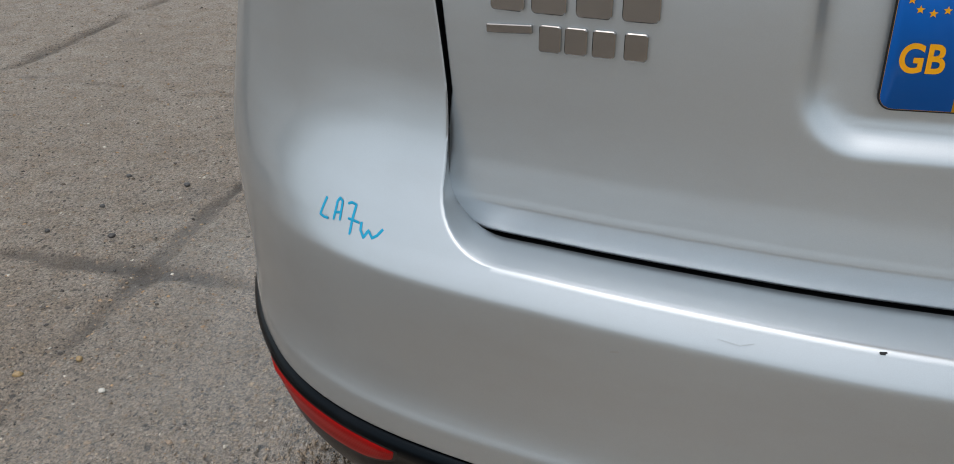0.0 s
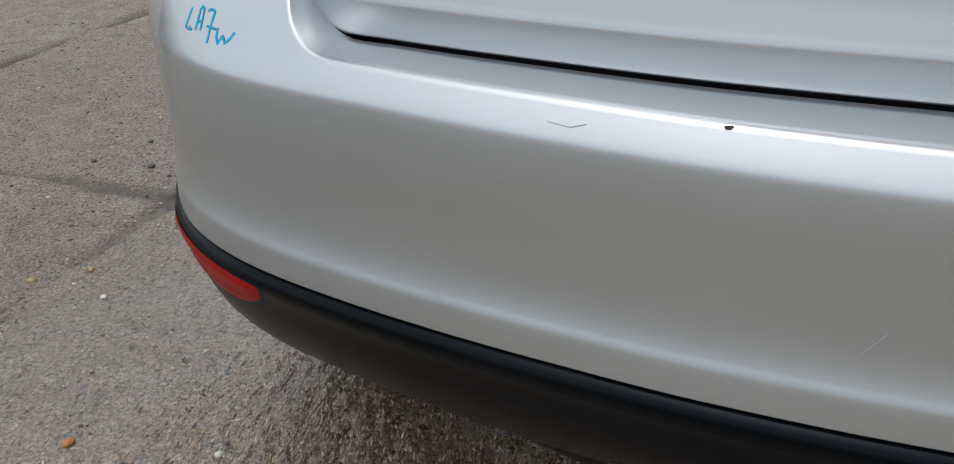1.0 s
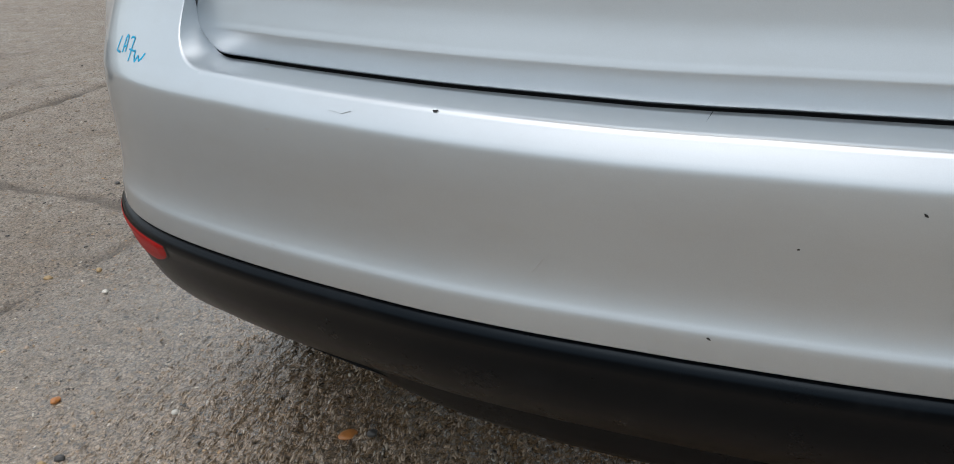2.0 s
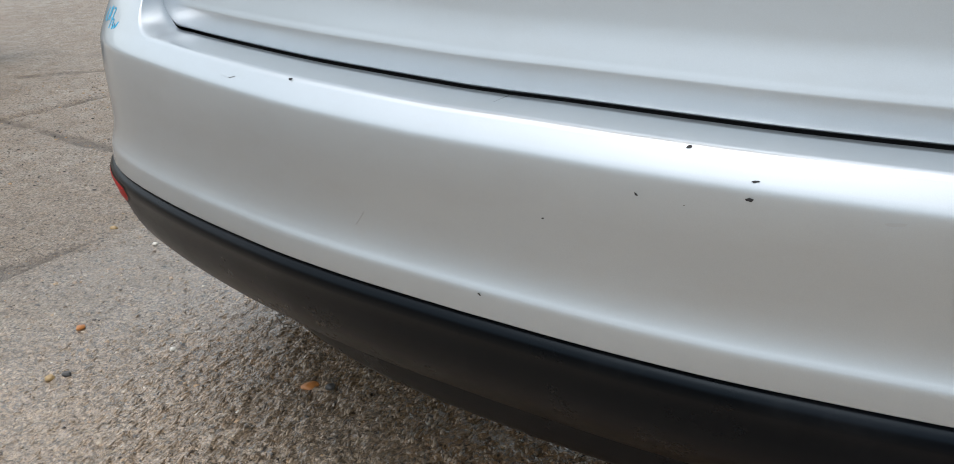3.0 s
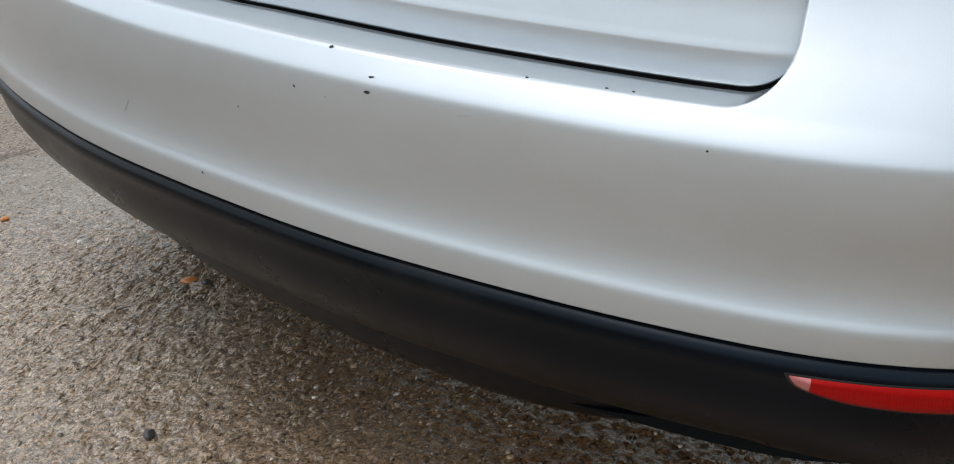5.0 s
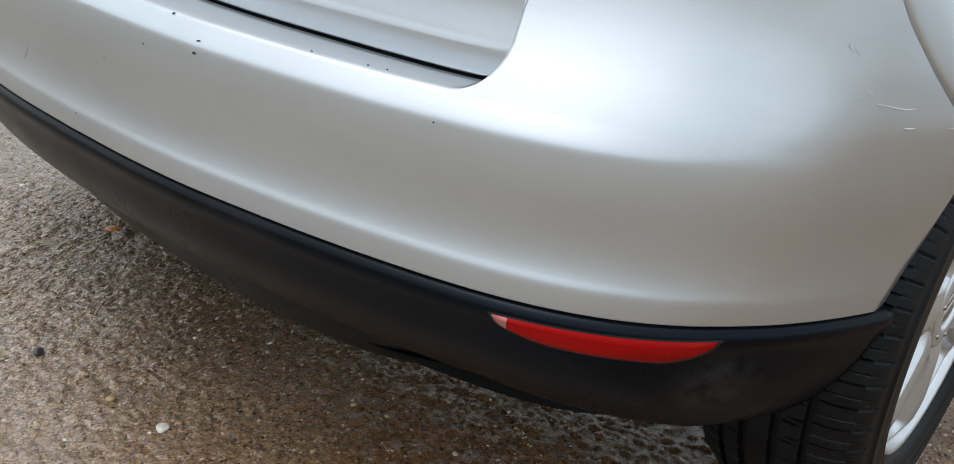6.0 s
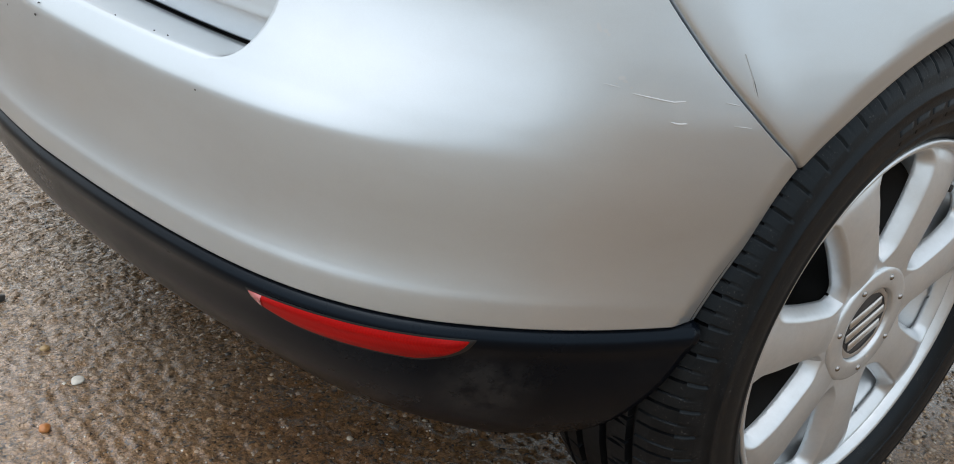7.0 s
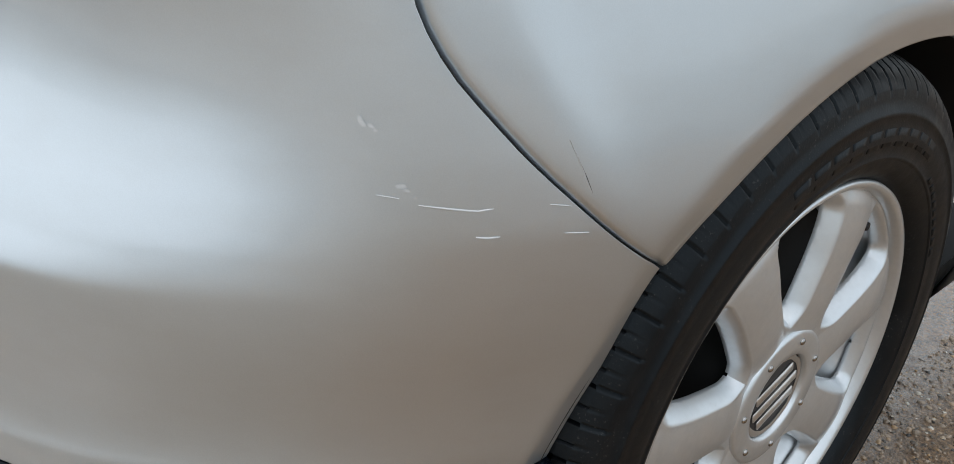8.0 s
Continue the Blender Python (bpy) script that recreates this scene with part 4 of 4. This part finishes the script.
def build_tyre(parent):
    """Tyre with shoulder blocks and long grooves; its axle is the x axis, outside at x = 0."""
    seg = 68 * 18
    prof = [(-0.012, 0.196), (-0.004, 0.203), (0.001, 0.211), (0.004, 0.2135), (0.006, 0.2145), (0.0125, 0.224), (0.0150, 0.231), (0.0152, 0.2318), (0.0164, 0.2322), (0.0164, 0.2345), (0.0158, 0.2352), (0.0178, 0.243), (0.0188, 0.250), (0.0178, 0.260),
            (0.0164, 0.2685), (0.0172, 0.2692), (0.0164, 0.2722), (0.0150, 0.2728), (0.0128, 0.282), (0.0110, 0.2885), (0.0106, 0.2895), (0.0060, 0.2965), (-0.001, 0.3030), (-0.010, 0.3080), (-0.022, 0.3125), (-0.036, 0.3150)]
    tread = [(-0.0365, 0.3150), (-0.0375, 0.3085), (-0.044, 0.3085), (-0.045, 0.3168), (-0.062, 0.318), (-0.0675, 0.318), (-0.0685, 0.3105), (-0.0765, 0.3105), (-0.0775, 0.318), (-0.092, 0.318), (-0.1015, 0.318),
             (-0.1025, 0.3105), (-0.1105, 0.3105), (-0.1115, 0.318), (-0.128, 0.3168), (-0.129, 0.3085), (-0.1355, 0.3085), (-0.1365, 0.3150)]
    inner = [(-0.15, 0.312), (-0.166, 0.302), (-0.174, 0.29), (-0.18, 0.27), (-0.182, 0.25), (-0.172, 0.215), (-0.16, 0.198)]
    rows = prof + tread + inner
    bm = bmesh.new()
    P = np.zeros((len(rows), seg, 3))
    for i, (x, r) in enumerate(rows):
        for j in range(seg):
            t = 2 * math.pi * j / seg
            k = j % 18
            rr, xx = r, x
            shoulder = (r > 0.289 and x > -0.037) or (r > 0.30 and x < -0.136)
            if shoulder and k < 1:
                rr -= 0.0055
                xx -= 0.0045 if x > -0.03 else 0.0
            elif shoulder and k == 10 and x < 0.004:
                rr -= 0.0022
            if -0.066 < x < -0.044 or -0.128 < x < -0.111:
                if (j + int((x + 0.1) * 300)) % 18 < 2:
                    rr -= 0.0045
            P[i, j] = (xx, rr * math.cos(t), rr * math.sin(t))
    sheet(bm, P, closed=True)
    bmesh.ops.recalc_face_normals(bm, faces=bm.faces)
    tyre = part("tyre", bm, RUBBER, parent, "worn black tyre with dusty tread blocks")
    for p in tyre.data.polygons:
        p.use_smooth = abs(p.center.x + 0.085) > 0.085
    return tyre


def sector(bm, r0, r1, a0, a1, x0, x1, n=6):
    """A raised block along an arc of the sidewall."""
    A = np.radians(np.linspace(a0, a1, n))
    ring = [[bm.verts.new((x, r * math.cos(a), r * math.sin(a))) for a in A] for x, r in ((x0[0], r0), (x1[0], r0), (x1[1], r1), (x0[1], r1))]
    for i in range(4):
        k = (i + 1) % 4
        for j in range(n - 1):
            bm.faces.new((ring[i][j], ring[i][j + 1], ring[k][j + 1], ring[k][j]))
    bm.faces.new([ring[i][0] for i in range(4)])
    bm.faces.new([ring[i][-1] for i in range(4)][::-1])


def spoke_half(r):
    """Half width of a spoke along its length."""
    return float(smooth([0.05, 0.075, 0.10, 0.13, 0.16, 0.185, 0.20], [0.022, 0.0225, 0.0215, 0.0220, 0.0245, 0.0275, 0.030], r))


def pocket(r, a):
    """How far a point of the wheel's face lies inside the pocket between two spokes; a is its angle from the spoke's middle."""
    half = math.pi / N_SPOKE
    side = r * math.sin(half) - spoke_half(r) - r * math.sin(abs(half - abs(a)))
    ends = min(r - 0.074, 0.1965 - r)
    k = 0.020
    return k - math.hypot(max(0.0, k - side), max(0.0, k - ends))


WALL = 0.0095                                  # width of a pocket's sloping wall


def spoke_mesh():
    """One spoke with the pocket walls on both sides of it, open at the windows."""
    half = math.pi / N_SPOKE
    rs, angles = np.linspace(0.060, 0.2005, 80), np.linspace(-half, half, 89)
    bm = bmesh.new()
    depth = np.array([[pocket(float(r), float(a)) for a in angles] for r in rs])
    solid = np.pad(depth < WALL, 1)
    near = np.zeros_like(depth, bool)
    for di in range(3):
        for dj in range(3):
            near |= solid[di:di + len(rs), dj:dj + len(angles)]
    grid = []
    for i, r in enumerate(rs):
        row = []
        for j, a in enumerate(angles):
            if not near[i, j]:
                row.append(None)
                continue
            q, b, d = float(r), float(a), float(depth[i, j])
            for _ in range(5):
                if d <= WALL:
                    break
                e = 0.0004
                gr, ga = (pocket(q + e, b) - pocket(q - e, b)) / (2 * e), (pocket(q, b + e / q) - pocket(q, b - e / q)) / (2 * e)
                n2 = gr * gr + ga * ga + 1e-6
                q, b = q - (d - WALL) * gr / n2, b - (d - WALL) * ga / n2 / q
                d = pocket(q, b)
            face = float(smooth([0.04, 0.07, 0.10, 0.15, 0.185, 0.2], [-0.004, -0.002, 0.001, 0.0015, -0.0015, -0.007], q))
            crown = 0.0022 * max(0.0, 1 - (q * math.sin(b) / max(0.01, spoke_half(q))) ** 2)
            t = min(1.0, max(0.0, d / WALL))
            row.append(bm.verts.new((face + crown - 0.0006 * min(1, max(0, d / 0.002)) - 0.015 * t ** 1.45, q * math.cos(b), q * math.sin(b))))
        grid.append(row)
    for i in range(len(rs) - 1):
        for j in range(len(angles) - 1):
            q = (grid[i][j], grid[i][j + 1], grid[i + 1][j + 1], grid[i + 1][j])
            if all(q):
                bm.faces.new(q)
    # turned-back edge of the windows
    for e in [e for e in bm.edges if e.is_boundary and all(v.co.x < -0.0115 and abs(math.atan2(v.co.z, v.co.y)) < half - 0.002 for v in e.verts)]:
        u, v = e.verts
        bm.faces.new((u, v, bm.verts.new(v.co + Vector((-0.003, 0, 0))), bm.verts.new(u.co + Vector((-0.003, 0, 0)))))
    bmesh.ops.remove_doubles(bm, verts=bm.verts, dist=0.00005)
    bmesh.ops.recalc_face_normals(bm, faces=bm.faces)
    me = bpy.data.meshes.new("spoke")
    for f in bm.faces:
        f.smooth = True
    bm.to_mesh(me)
    bm.free()
    me.materials.append(ALLOY)
    return me


def build_wheel(name_label):
    """A seven-spoke alloy wheel about the x axis, its flange at x = 0."""
    bm = bmesh.new()
    lathe(bm, [(-0.004, 0.2075), (0.001, 0.2095), (0.004, 0.2085), (0.0045, 0.2055), (0.002, 0.2015), (-0.006, 0.1985), (-0.014, 0.1960), (-0.022, 0.1905), (-0.034, 0.1825), (-0.048, 0.175), (-0.056, 0.173)], 128)
    bmesh.ops.recalc_face_normals(bm, faces=bm.faces)
    wheel = part("wheel", bm, ALLOY, car, name_label)
    build_tyre(wheel)
    shape = spoke_mesh()
    for k in range(N_SPOKE):
        spoke = new("spoke", shape)
        spoke.parent = wheel
        spoke.rotation_euler = (radians(18 + k * 360 / N_SPOKE), 0, 0)
    # inner web between the spokes, far back
    bm = bmesh.new()
    lathe(bm, [(-0.02, 0.04), (-0.022, 0.06), (-0.03, 0.07), (-0.044, 0.072), (-0.10, 0.072), (-0.10, 0.02)], 64)
    bmesh.ops.recalc_face_normals(bm, faces=bm.faces)
    part("hub", bm, LINER, wheel, "dark hub behind the spokes")
    # added backing for brake and inner barrel; the windows' shade is its near-black colour
    bm = bmesh.new()
    lathe(bm, [(-0.066, 0.02), (-0.066, 0.16), (-0.062, 0.1728), (-0.054, 0.1738), (-0.10, 0.176), (-0.165, 0.188), (-0.172, 0.2)], 64)
    bmesh.ops.recalc_face_normals(bm, faces=bm.faces)
    part("dark_backing", bm, LINER, wheel, "black backing for brake parts and the shaded inner barrel")
    bm = bmesh.new()
    lathe(bm, [(-0.02, 0.0685), (-0.002, 0.0685), (0.0005, 0.0672), (0.0015, 0.064), (0.002, 0.052), (0.0018, 0.0455), (0.0005, 0.0438), (-0.0045, 0.043)], 96)
    bmesh.ops.recalc_face_normals(bm, faces=bm.faces)
    cap = part("centre_ring", bm, ALLOY, wheel, "silver ring with small rivets round the centre cap")
    for k in range(N_SPOKE):
        bm = bmesh.new()
        a = radians(22 + k * 360 / N_SPOKE)
        bmesh.ops.create_uvsphere(bm, u_segments=12, v_segments=8, radius=0.0034, matrix=Matrix.Translation((0.0018, 0.0572 * math.cos(a), 0.0572 * math.sin(a))) @ Matrix.Diagonal((0.75, 1, 1, 1)))
        part("rivet", bm, CHROME, wheel)
    bm = bmesh.new()
    lathe(bm, [(-0.006, 0.0436), (-0.0045, 0.042), (-0.004, 0.036), (-0.003, 0.02), (-0.0028, 0.0002)], 64)
    bmesh.ops.recalc_face_normals(bm, faces=bm.faces)
    part("centre_cap", bm, CAPGREY, wheel, "grey centre cap with peeling chrome")
    bm = bmesh.new()
    V = []
    for i in range(97):
        a = 2 * math.pi * i / 96
        w0 = 0.0365 + 0.0018 * noise.noise((3 * math.cos(a), 3 * math.sin(a), 2)) 
        w1 = 0.0425 - 0.0035 * max(0, noise.noise((4 * math.cos(a), 4 * math.sin(a), 6)))
        V.append([(-0.0030, r * math.cos(a), r * math.sin(a)) for r in (w0, (w0 + w1) / 2, w1)])
    P = np.array(V)
    P[:, 1, 0] += 0.0012
    sheet(bm, P)
    part("peeled_band", bm, BARE, wheel, "corroded peeling chrome band")
    for r0, ang, w, h in ((0.0, 110, 0.0105, 0.068), (0.0165, 110, 0.0105, 0.056), (-0.0165, 110, 0.0105, 0.056)):
        bm = bmesh.new()
        prism(bm, rounded(w, h, 0.002), 0.001, Matrix.Rotation(radians(ang), 4, "X") @ pose(-0.0018, r0, 0, 0, 0, 90))
        bmesh.ops.recalc_face_normals(bm, faces=bm.faces)
        part("cap_bar", bm, DULL, wheel)
    # raised maker's marks on the sidewall, as plain blocks
    for a0, n, w, r0, r1 in ((58, 10, 4.6, 0.2445, 0.2595), (238, 10, 4.6, 0.2445, 0.2595), (20, 9, 2.4, 0.2365, 0.2410)):
        for i in range(n):
            bm = bmesh.new()
            sector(bm, r0, r1, a0 + i * (w + 1.1), a0 + i * (w + 1.1) + w, (0.012, 0.012), (0.0186, 0.0184) if r0 > 0.24 else (0.0166, 0.0176))
            bmesh.ops.recalc_face_normals(bm, faces=bm.faces)
            part("sidewall_mark", bm, RUBBER, wheel)
    bm = bmesh.new()
    bmesh.ops.create_cone(bm, cap_ends=True, segments=10, radius1=0.0050, radius2=0.0042, depth=0.022, matrix=pose(-0.024, 0.181 * math.cos(radians(46)), 0.181 * math.sin(radians(46)), 0, 90, 0))
    part("valve", bm, SEAL, wheel, "black rubber valve")
    return wheel


wheel = build_wheel("silver seven-spoke alloy wheel with brake dust")
wheel.matrix_parent_inverse = CAR_SHIFT
wheel.matrix_basis = Matrix.Translation((WX + 0.002, WY, WZ - 0.007))
twin = copy_thing(wheel, pose(2 * CX - WX - 0.002, WY, WZ - 0.007, 0, 0, 180))


# ---- lamps in the bumper: reflectors ----
def build_reflector(side):
    x0, x1 = (0.567, 0.719) if side > 0 else (0.559, 0.716)
    n = 60

    def strip(t0, t1, lift, name, material, label, grow):
        bm = bmesh.new()
        rows = []
        for f in np.linspace(0, 1, 9):
            row = []
            for t in np.linspace(t0, t1, n):
                u = float(u_at_x(x0 - grow)) + (float(u_at_x(x1 + grow)) - float(u_at_x(x0 - grow))) * t
                zt = 0.3975 + grow * 0.5 + 0.003 * t
                depth = (0.0250 if side > 0 else 0.037) * (1 + 40 * grow) * smooth([0, 0.03, 0.1, 0.25, 0.5, 0.75, 0.88, 0.96, 1.0], [0.05, 0.38, 0.62, 0.86, 0.97, 1.0, 0.82, 0.5, 0.05], t)
                z = zt - depth * f
                edge = min(1, 5 * f, 5 * (1 - f)) * min(1, 12 * t, 12 * (1 - t))
                row.append(valance_point(np.array([u]), np.array([z]), side, lift * (0.3 + 0.7 * edge))[0])
            rows.append(row)
        sheet(bm, np.array(rows), side > 0)
        return part(name, bm, material, bumper, label)
    strip(0, 1, 0.0016, "reflector_frame", SEAL, "black reflector frame", 0.0034)
    strip(0.0, 1, 0.0034, "reflector", RED, "red plastic reflector lens", 0.0)
    if side > 0:
        strip(0.0, 0.075, 0.0044, "reflector_tip", CLEAR, "faded pale corner of the lens", 0.0)


build_reflector(1)
build_reflector(-1)


# ---- marks on the paint ----
def ribbon(name, pts, width, material, parent, side, by="x", lift=0.0007, label="", taper=True):
    """A thin stroke that follows the skin through points of (place, height)."""
    dense = []
    for (a0, z0), (a1, z1) in zip(pts, pts[1:]):
        for t in np.linspace(0, 1, 7)[:-1]:
            dense.append((a0 + (a1 - a0) * t, z0 + (z1 - z0) * t))
    dense.append(pts[-1])
    C = [skin_at(a, z, side, lift + (wing_push(a, z, side) if parent is wing else 0.0), by)[0] for a, z in dense]
    bm = bmesh.new()
    L, M, R = [], [], []
    for i, p in enumerate(C):
        d = (C[min(i + 1, len(C) - 1)] - C[max(i - 1, 0)]).normalized()
        u = skin_at(dense[i][0], dense[i][1], side, 0, by)[1]
        _, _, nx, ny = outline(np.array([u]))
        nrm = Vector((side * float(nx[0]), float(ny[0]), 0.2)).normalized()
        w = d.cross(nrm).normalized() * width / 2
        k = min(1.0, 0.35 + 3 * min(i, len(C) - 1 - i) / len(C)) if taper else min(1.0, 0.75 + 0.25 * min(i, len(C) - 1 - i))
        L.append(bm.verts.new(p + w * k - nrm * 0.0005))
        M.append(bm.verts.new(p + nrm * 0.0001))
        R.append(bm.verts.new(p - w * k - nrm * 0.0005))
    for A, B in ((L, M), (M, R)):
        for i in range(len(C) - 1):
            bm.faces.new((A[i], A[i + 1], B[i + 1], B[i]))
    return part(name, bm, material, parent, label)


# the marker writing on the bumper's corner: L A 7 w
for k, pts in enumerate((
        [(-0.6175, 0.6028), (-0.6205, 0.5955), (-0.623, 0.5888), (-0.6185, 0.5878), (-0.6138, 0.588)],
        [(-0.6087, 0.5885), (-0.6064, 0.6021), (-0.6041, 0.6049), (-0.6014, 0.6031), (-0.6022, 0.5895)],
        [(-0.608, 0.5938), (-0.6016, 0.5952)],
        [(-0.5954, 0.6029), (-0.592, 0.6044), (-0.5876, 0.6038), (-0.590, 0.593), (-0.5911, 0.5825)],
        [(-0.594, 0.5929), (-0.5826, 0.5924)],
        [(-0.5807, 0.5939), (-0.581, 0.588), (-0.5774, 0.5834), (-0.5733, 0.5894), (-0.5692, 0.585), (-0.5646, 0.588), (-0.5596, 0.5935)])):
    ribbon("marker_stroke", pts, 0.0028, INK, bumper, -1, label="cyan paint marker writing" if k == 0 else "", taper=False)


def chip(a, z, w, h, tilt, side, material=CHIP, by="x", label=""):
    p, u = skin_at(a, z, side, 0.0006, by)
    q = skin_at(a + 0.004, z, side, 0.0006, by)[0]
    r = skin_at(a, z + 0.003, side, 0.0006, by)[0]
    e1, e2 = (q - p).normalized(), (r - p).normalized()
    rng = random.Random(int(abs(a) * 9000 + z * 700))
    bm = bmesh.new()
    V = []
    for k in range(11):
        t = 2 * math.pi * k / 11
        s = rng.uniform(0.7, 1.15)
        x, y = w / 2 * s * math.cos(t), h / 2 * s * math.sin(t)
        c, sn = math.cos(radians(tilt)), math.sin(radians(tilt))
        V.append(bm.verts.new(p + e1 * (x * c - y * sn) + e2 * (x * sn + y * c)))
    mid = bm.verts.new(p + e1.cross(e2) * 0.0)
    for k in range(11):
        bm.faces.new((V[k], V[(k + 1) % 11], mid))
    part("paint_chip", bm, material, bumper, label)


for a, z, w, h, tilt in ((-0.196, 0.5800, 0.0062, 0.0034, 10), (0.186, 0.5745, 0.006, 0.003, 20), (0.235, 0.559, 0.0062, 0.0024, 15), (0.233, 0.547, 0.0072, 0.0034, 0), (0.155, 0.539, 0.005, 0.0022, -35),
                         (0.081, 0.507, 0.0028, 0.002, 0), (0.026, 0.432, 0.0045, 0.0022, -30), (0.5, 0.547, 0.0028, 0.0022, 0), (0.362, 0.5755, 0.004, 0.0016, 0), (0.422, 0.576, 0.0035, 0.0018, 0), (0.441, 0.5762, 0.003, 0.0018, 0), (0.19, 0.5365, 0.0014, 0.001, 0)):
    chip(a, z, 0.85 * w, 0.8 * h, tilt, 1 if a > 0 else -1)
chip(0.322, 0.543, 0.014, 0.0028, 5, 1, SCUFF)
chip(-0.37, 0.549, 0.007, 0.0022, 10, -1, SCUFF)
chip(-0.381, 0.438, 0.004, 0.0022, 10, -1, SCUFF)
chip(-0.6175, 0.5895, 0.003, 0.002, 30, -1, SCUFF)
ribbon("scratch", [(-0.113, 0.461), (-0.107, 0.469), (-0.102, 0.476)], 0.0006, SCUFF, bumper, -1, label="pale scratch in the paint")
ribbon("scratch", [(-0.30, 0.5725), (-0.285, 0.571), (-0.276, 0.5735)], 0.0004, SCUFF, bumper, -1)
for pts, w in (([(0.289, 0.608), (0.306, 0.605), (0.316, 0.6035), (0.324, 0.6045)], 0.0016), ([(0.315, 0.589), (0.321, 0.588), (0.327, 0.5885)], 0.0018), ([(0.361, 0.5875), (0.375, 0.5862)], 0.0011),
               ([(0.353, 0.6045), (0.365, 0.6025)], 0.0010), ([(0.272, 0.613), (0.281, 0.6115)], 0.0006)):
    ribbon("scratch", pts, 0.85 * w, SCRAPE, bumper, 1, by="y")
for y, z, w, h, tilt in ((0.2700, 0.6500, 0.0035, 0.0070, 30), (0.2732, 0.6482, 0.0040, 0.0030, -20), (0.2745, 0.6462, 0.0030, 0.0022, 40),
                         (0.2820, 0.6180, 0.0060, 0.0034, 10), (0.2842, 0.6160, 0.0042, 0.0024, -15), (0.2878, 0.6120, 0.0026, 0.0016, 20), (0.2792, 0.6138, 0.0020, 0.0012, 0)):
    chip(y, z, w, h, tilt, 1, SCRAPE, by="y")
ribbon("scratch", [(0.364, 0.640), (0.371, 0.622), (0.373, 0.614), (0.377, 0.607), (0.380, 0.594)], 0.0011, SCRAPE, wing, 1, by="y", label="pale dent line in the wing")
ribbon("scratch", [(0.3655, 0.636), (0.3725, 0.619), (0.377, 0.606)], 0.0003, CHIP, wing, 1, by="y")


# ---- old tyres far behind the car ----
def build_old_tyre(x, y, z, r, tilt, label):
    bm = bmesh.new()
    k = r / 0.32
    prof = [(-0.09, 0.2), (-0.1, 0.22), (-0.105, 0.26), (-0.098, 0.295), (-0.08, 0.312), (-0.04, 0.32), (0.04, 0.32), (0.08, 0.312), (0.098, 0.295), (0.105, 0.26), (0.1, 0.22), (0.09, 0.2), (0.07, 0.2), (-0.07, 0.2), (-0.09, 0.2)]
    lathe(bm, [(a * k, b * k) for a, b in prof], 64)
    bmesh.ops.recalc_face_normals(bm, faces=bm.faces)
    ob = part("old_tyre", bm, RUBBER, None)
    ob.matrix_basis = Matrix.Translation((x, y, z)) @ tilt
    tagged(ob, label, "tyre", "old tyres in the yard")
    bm = bmesh.new()
    lathe(bm, [(0.06 * k, 0.205 * k), (0.07 * k, 0.2 * k), (0.05 * k, 0.16 * k), (0.055 * k, 0.05 * k), (0.055 * k, 0.001)], 48)
    bmesh.ops.recalc_face_normals(bm, faces=bm.faces)
    part("steel_rim", bm, BARE, ob, "dull steel rim")


build_old_tyre(-3.79, 1.385, 0.315, 0.32, pose(0, 0, 0, 0, 0, -25), "old black tyre on a dull rim standing upright")
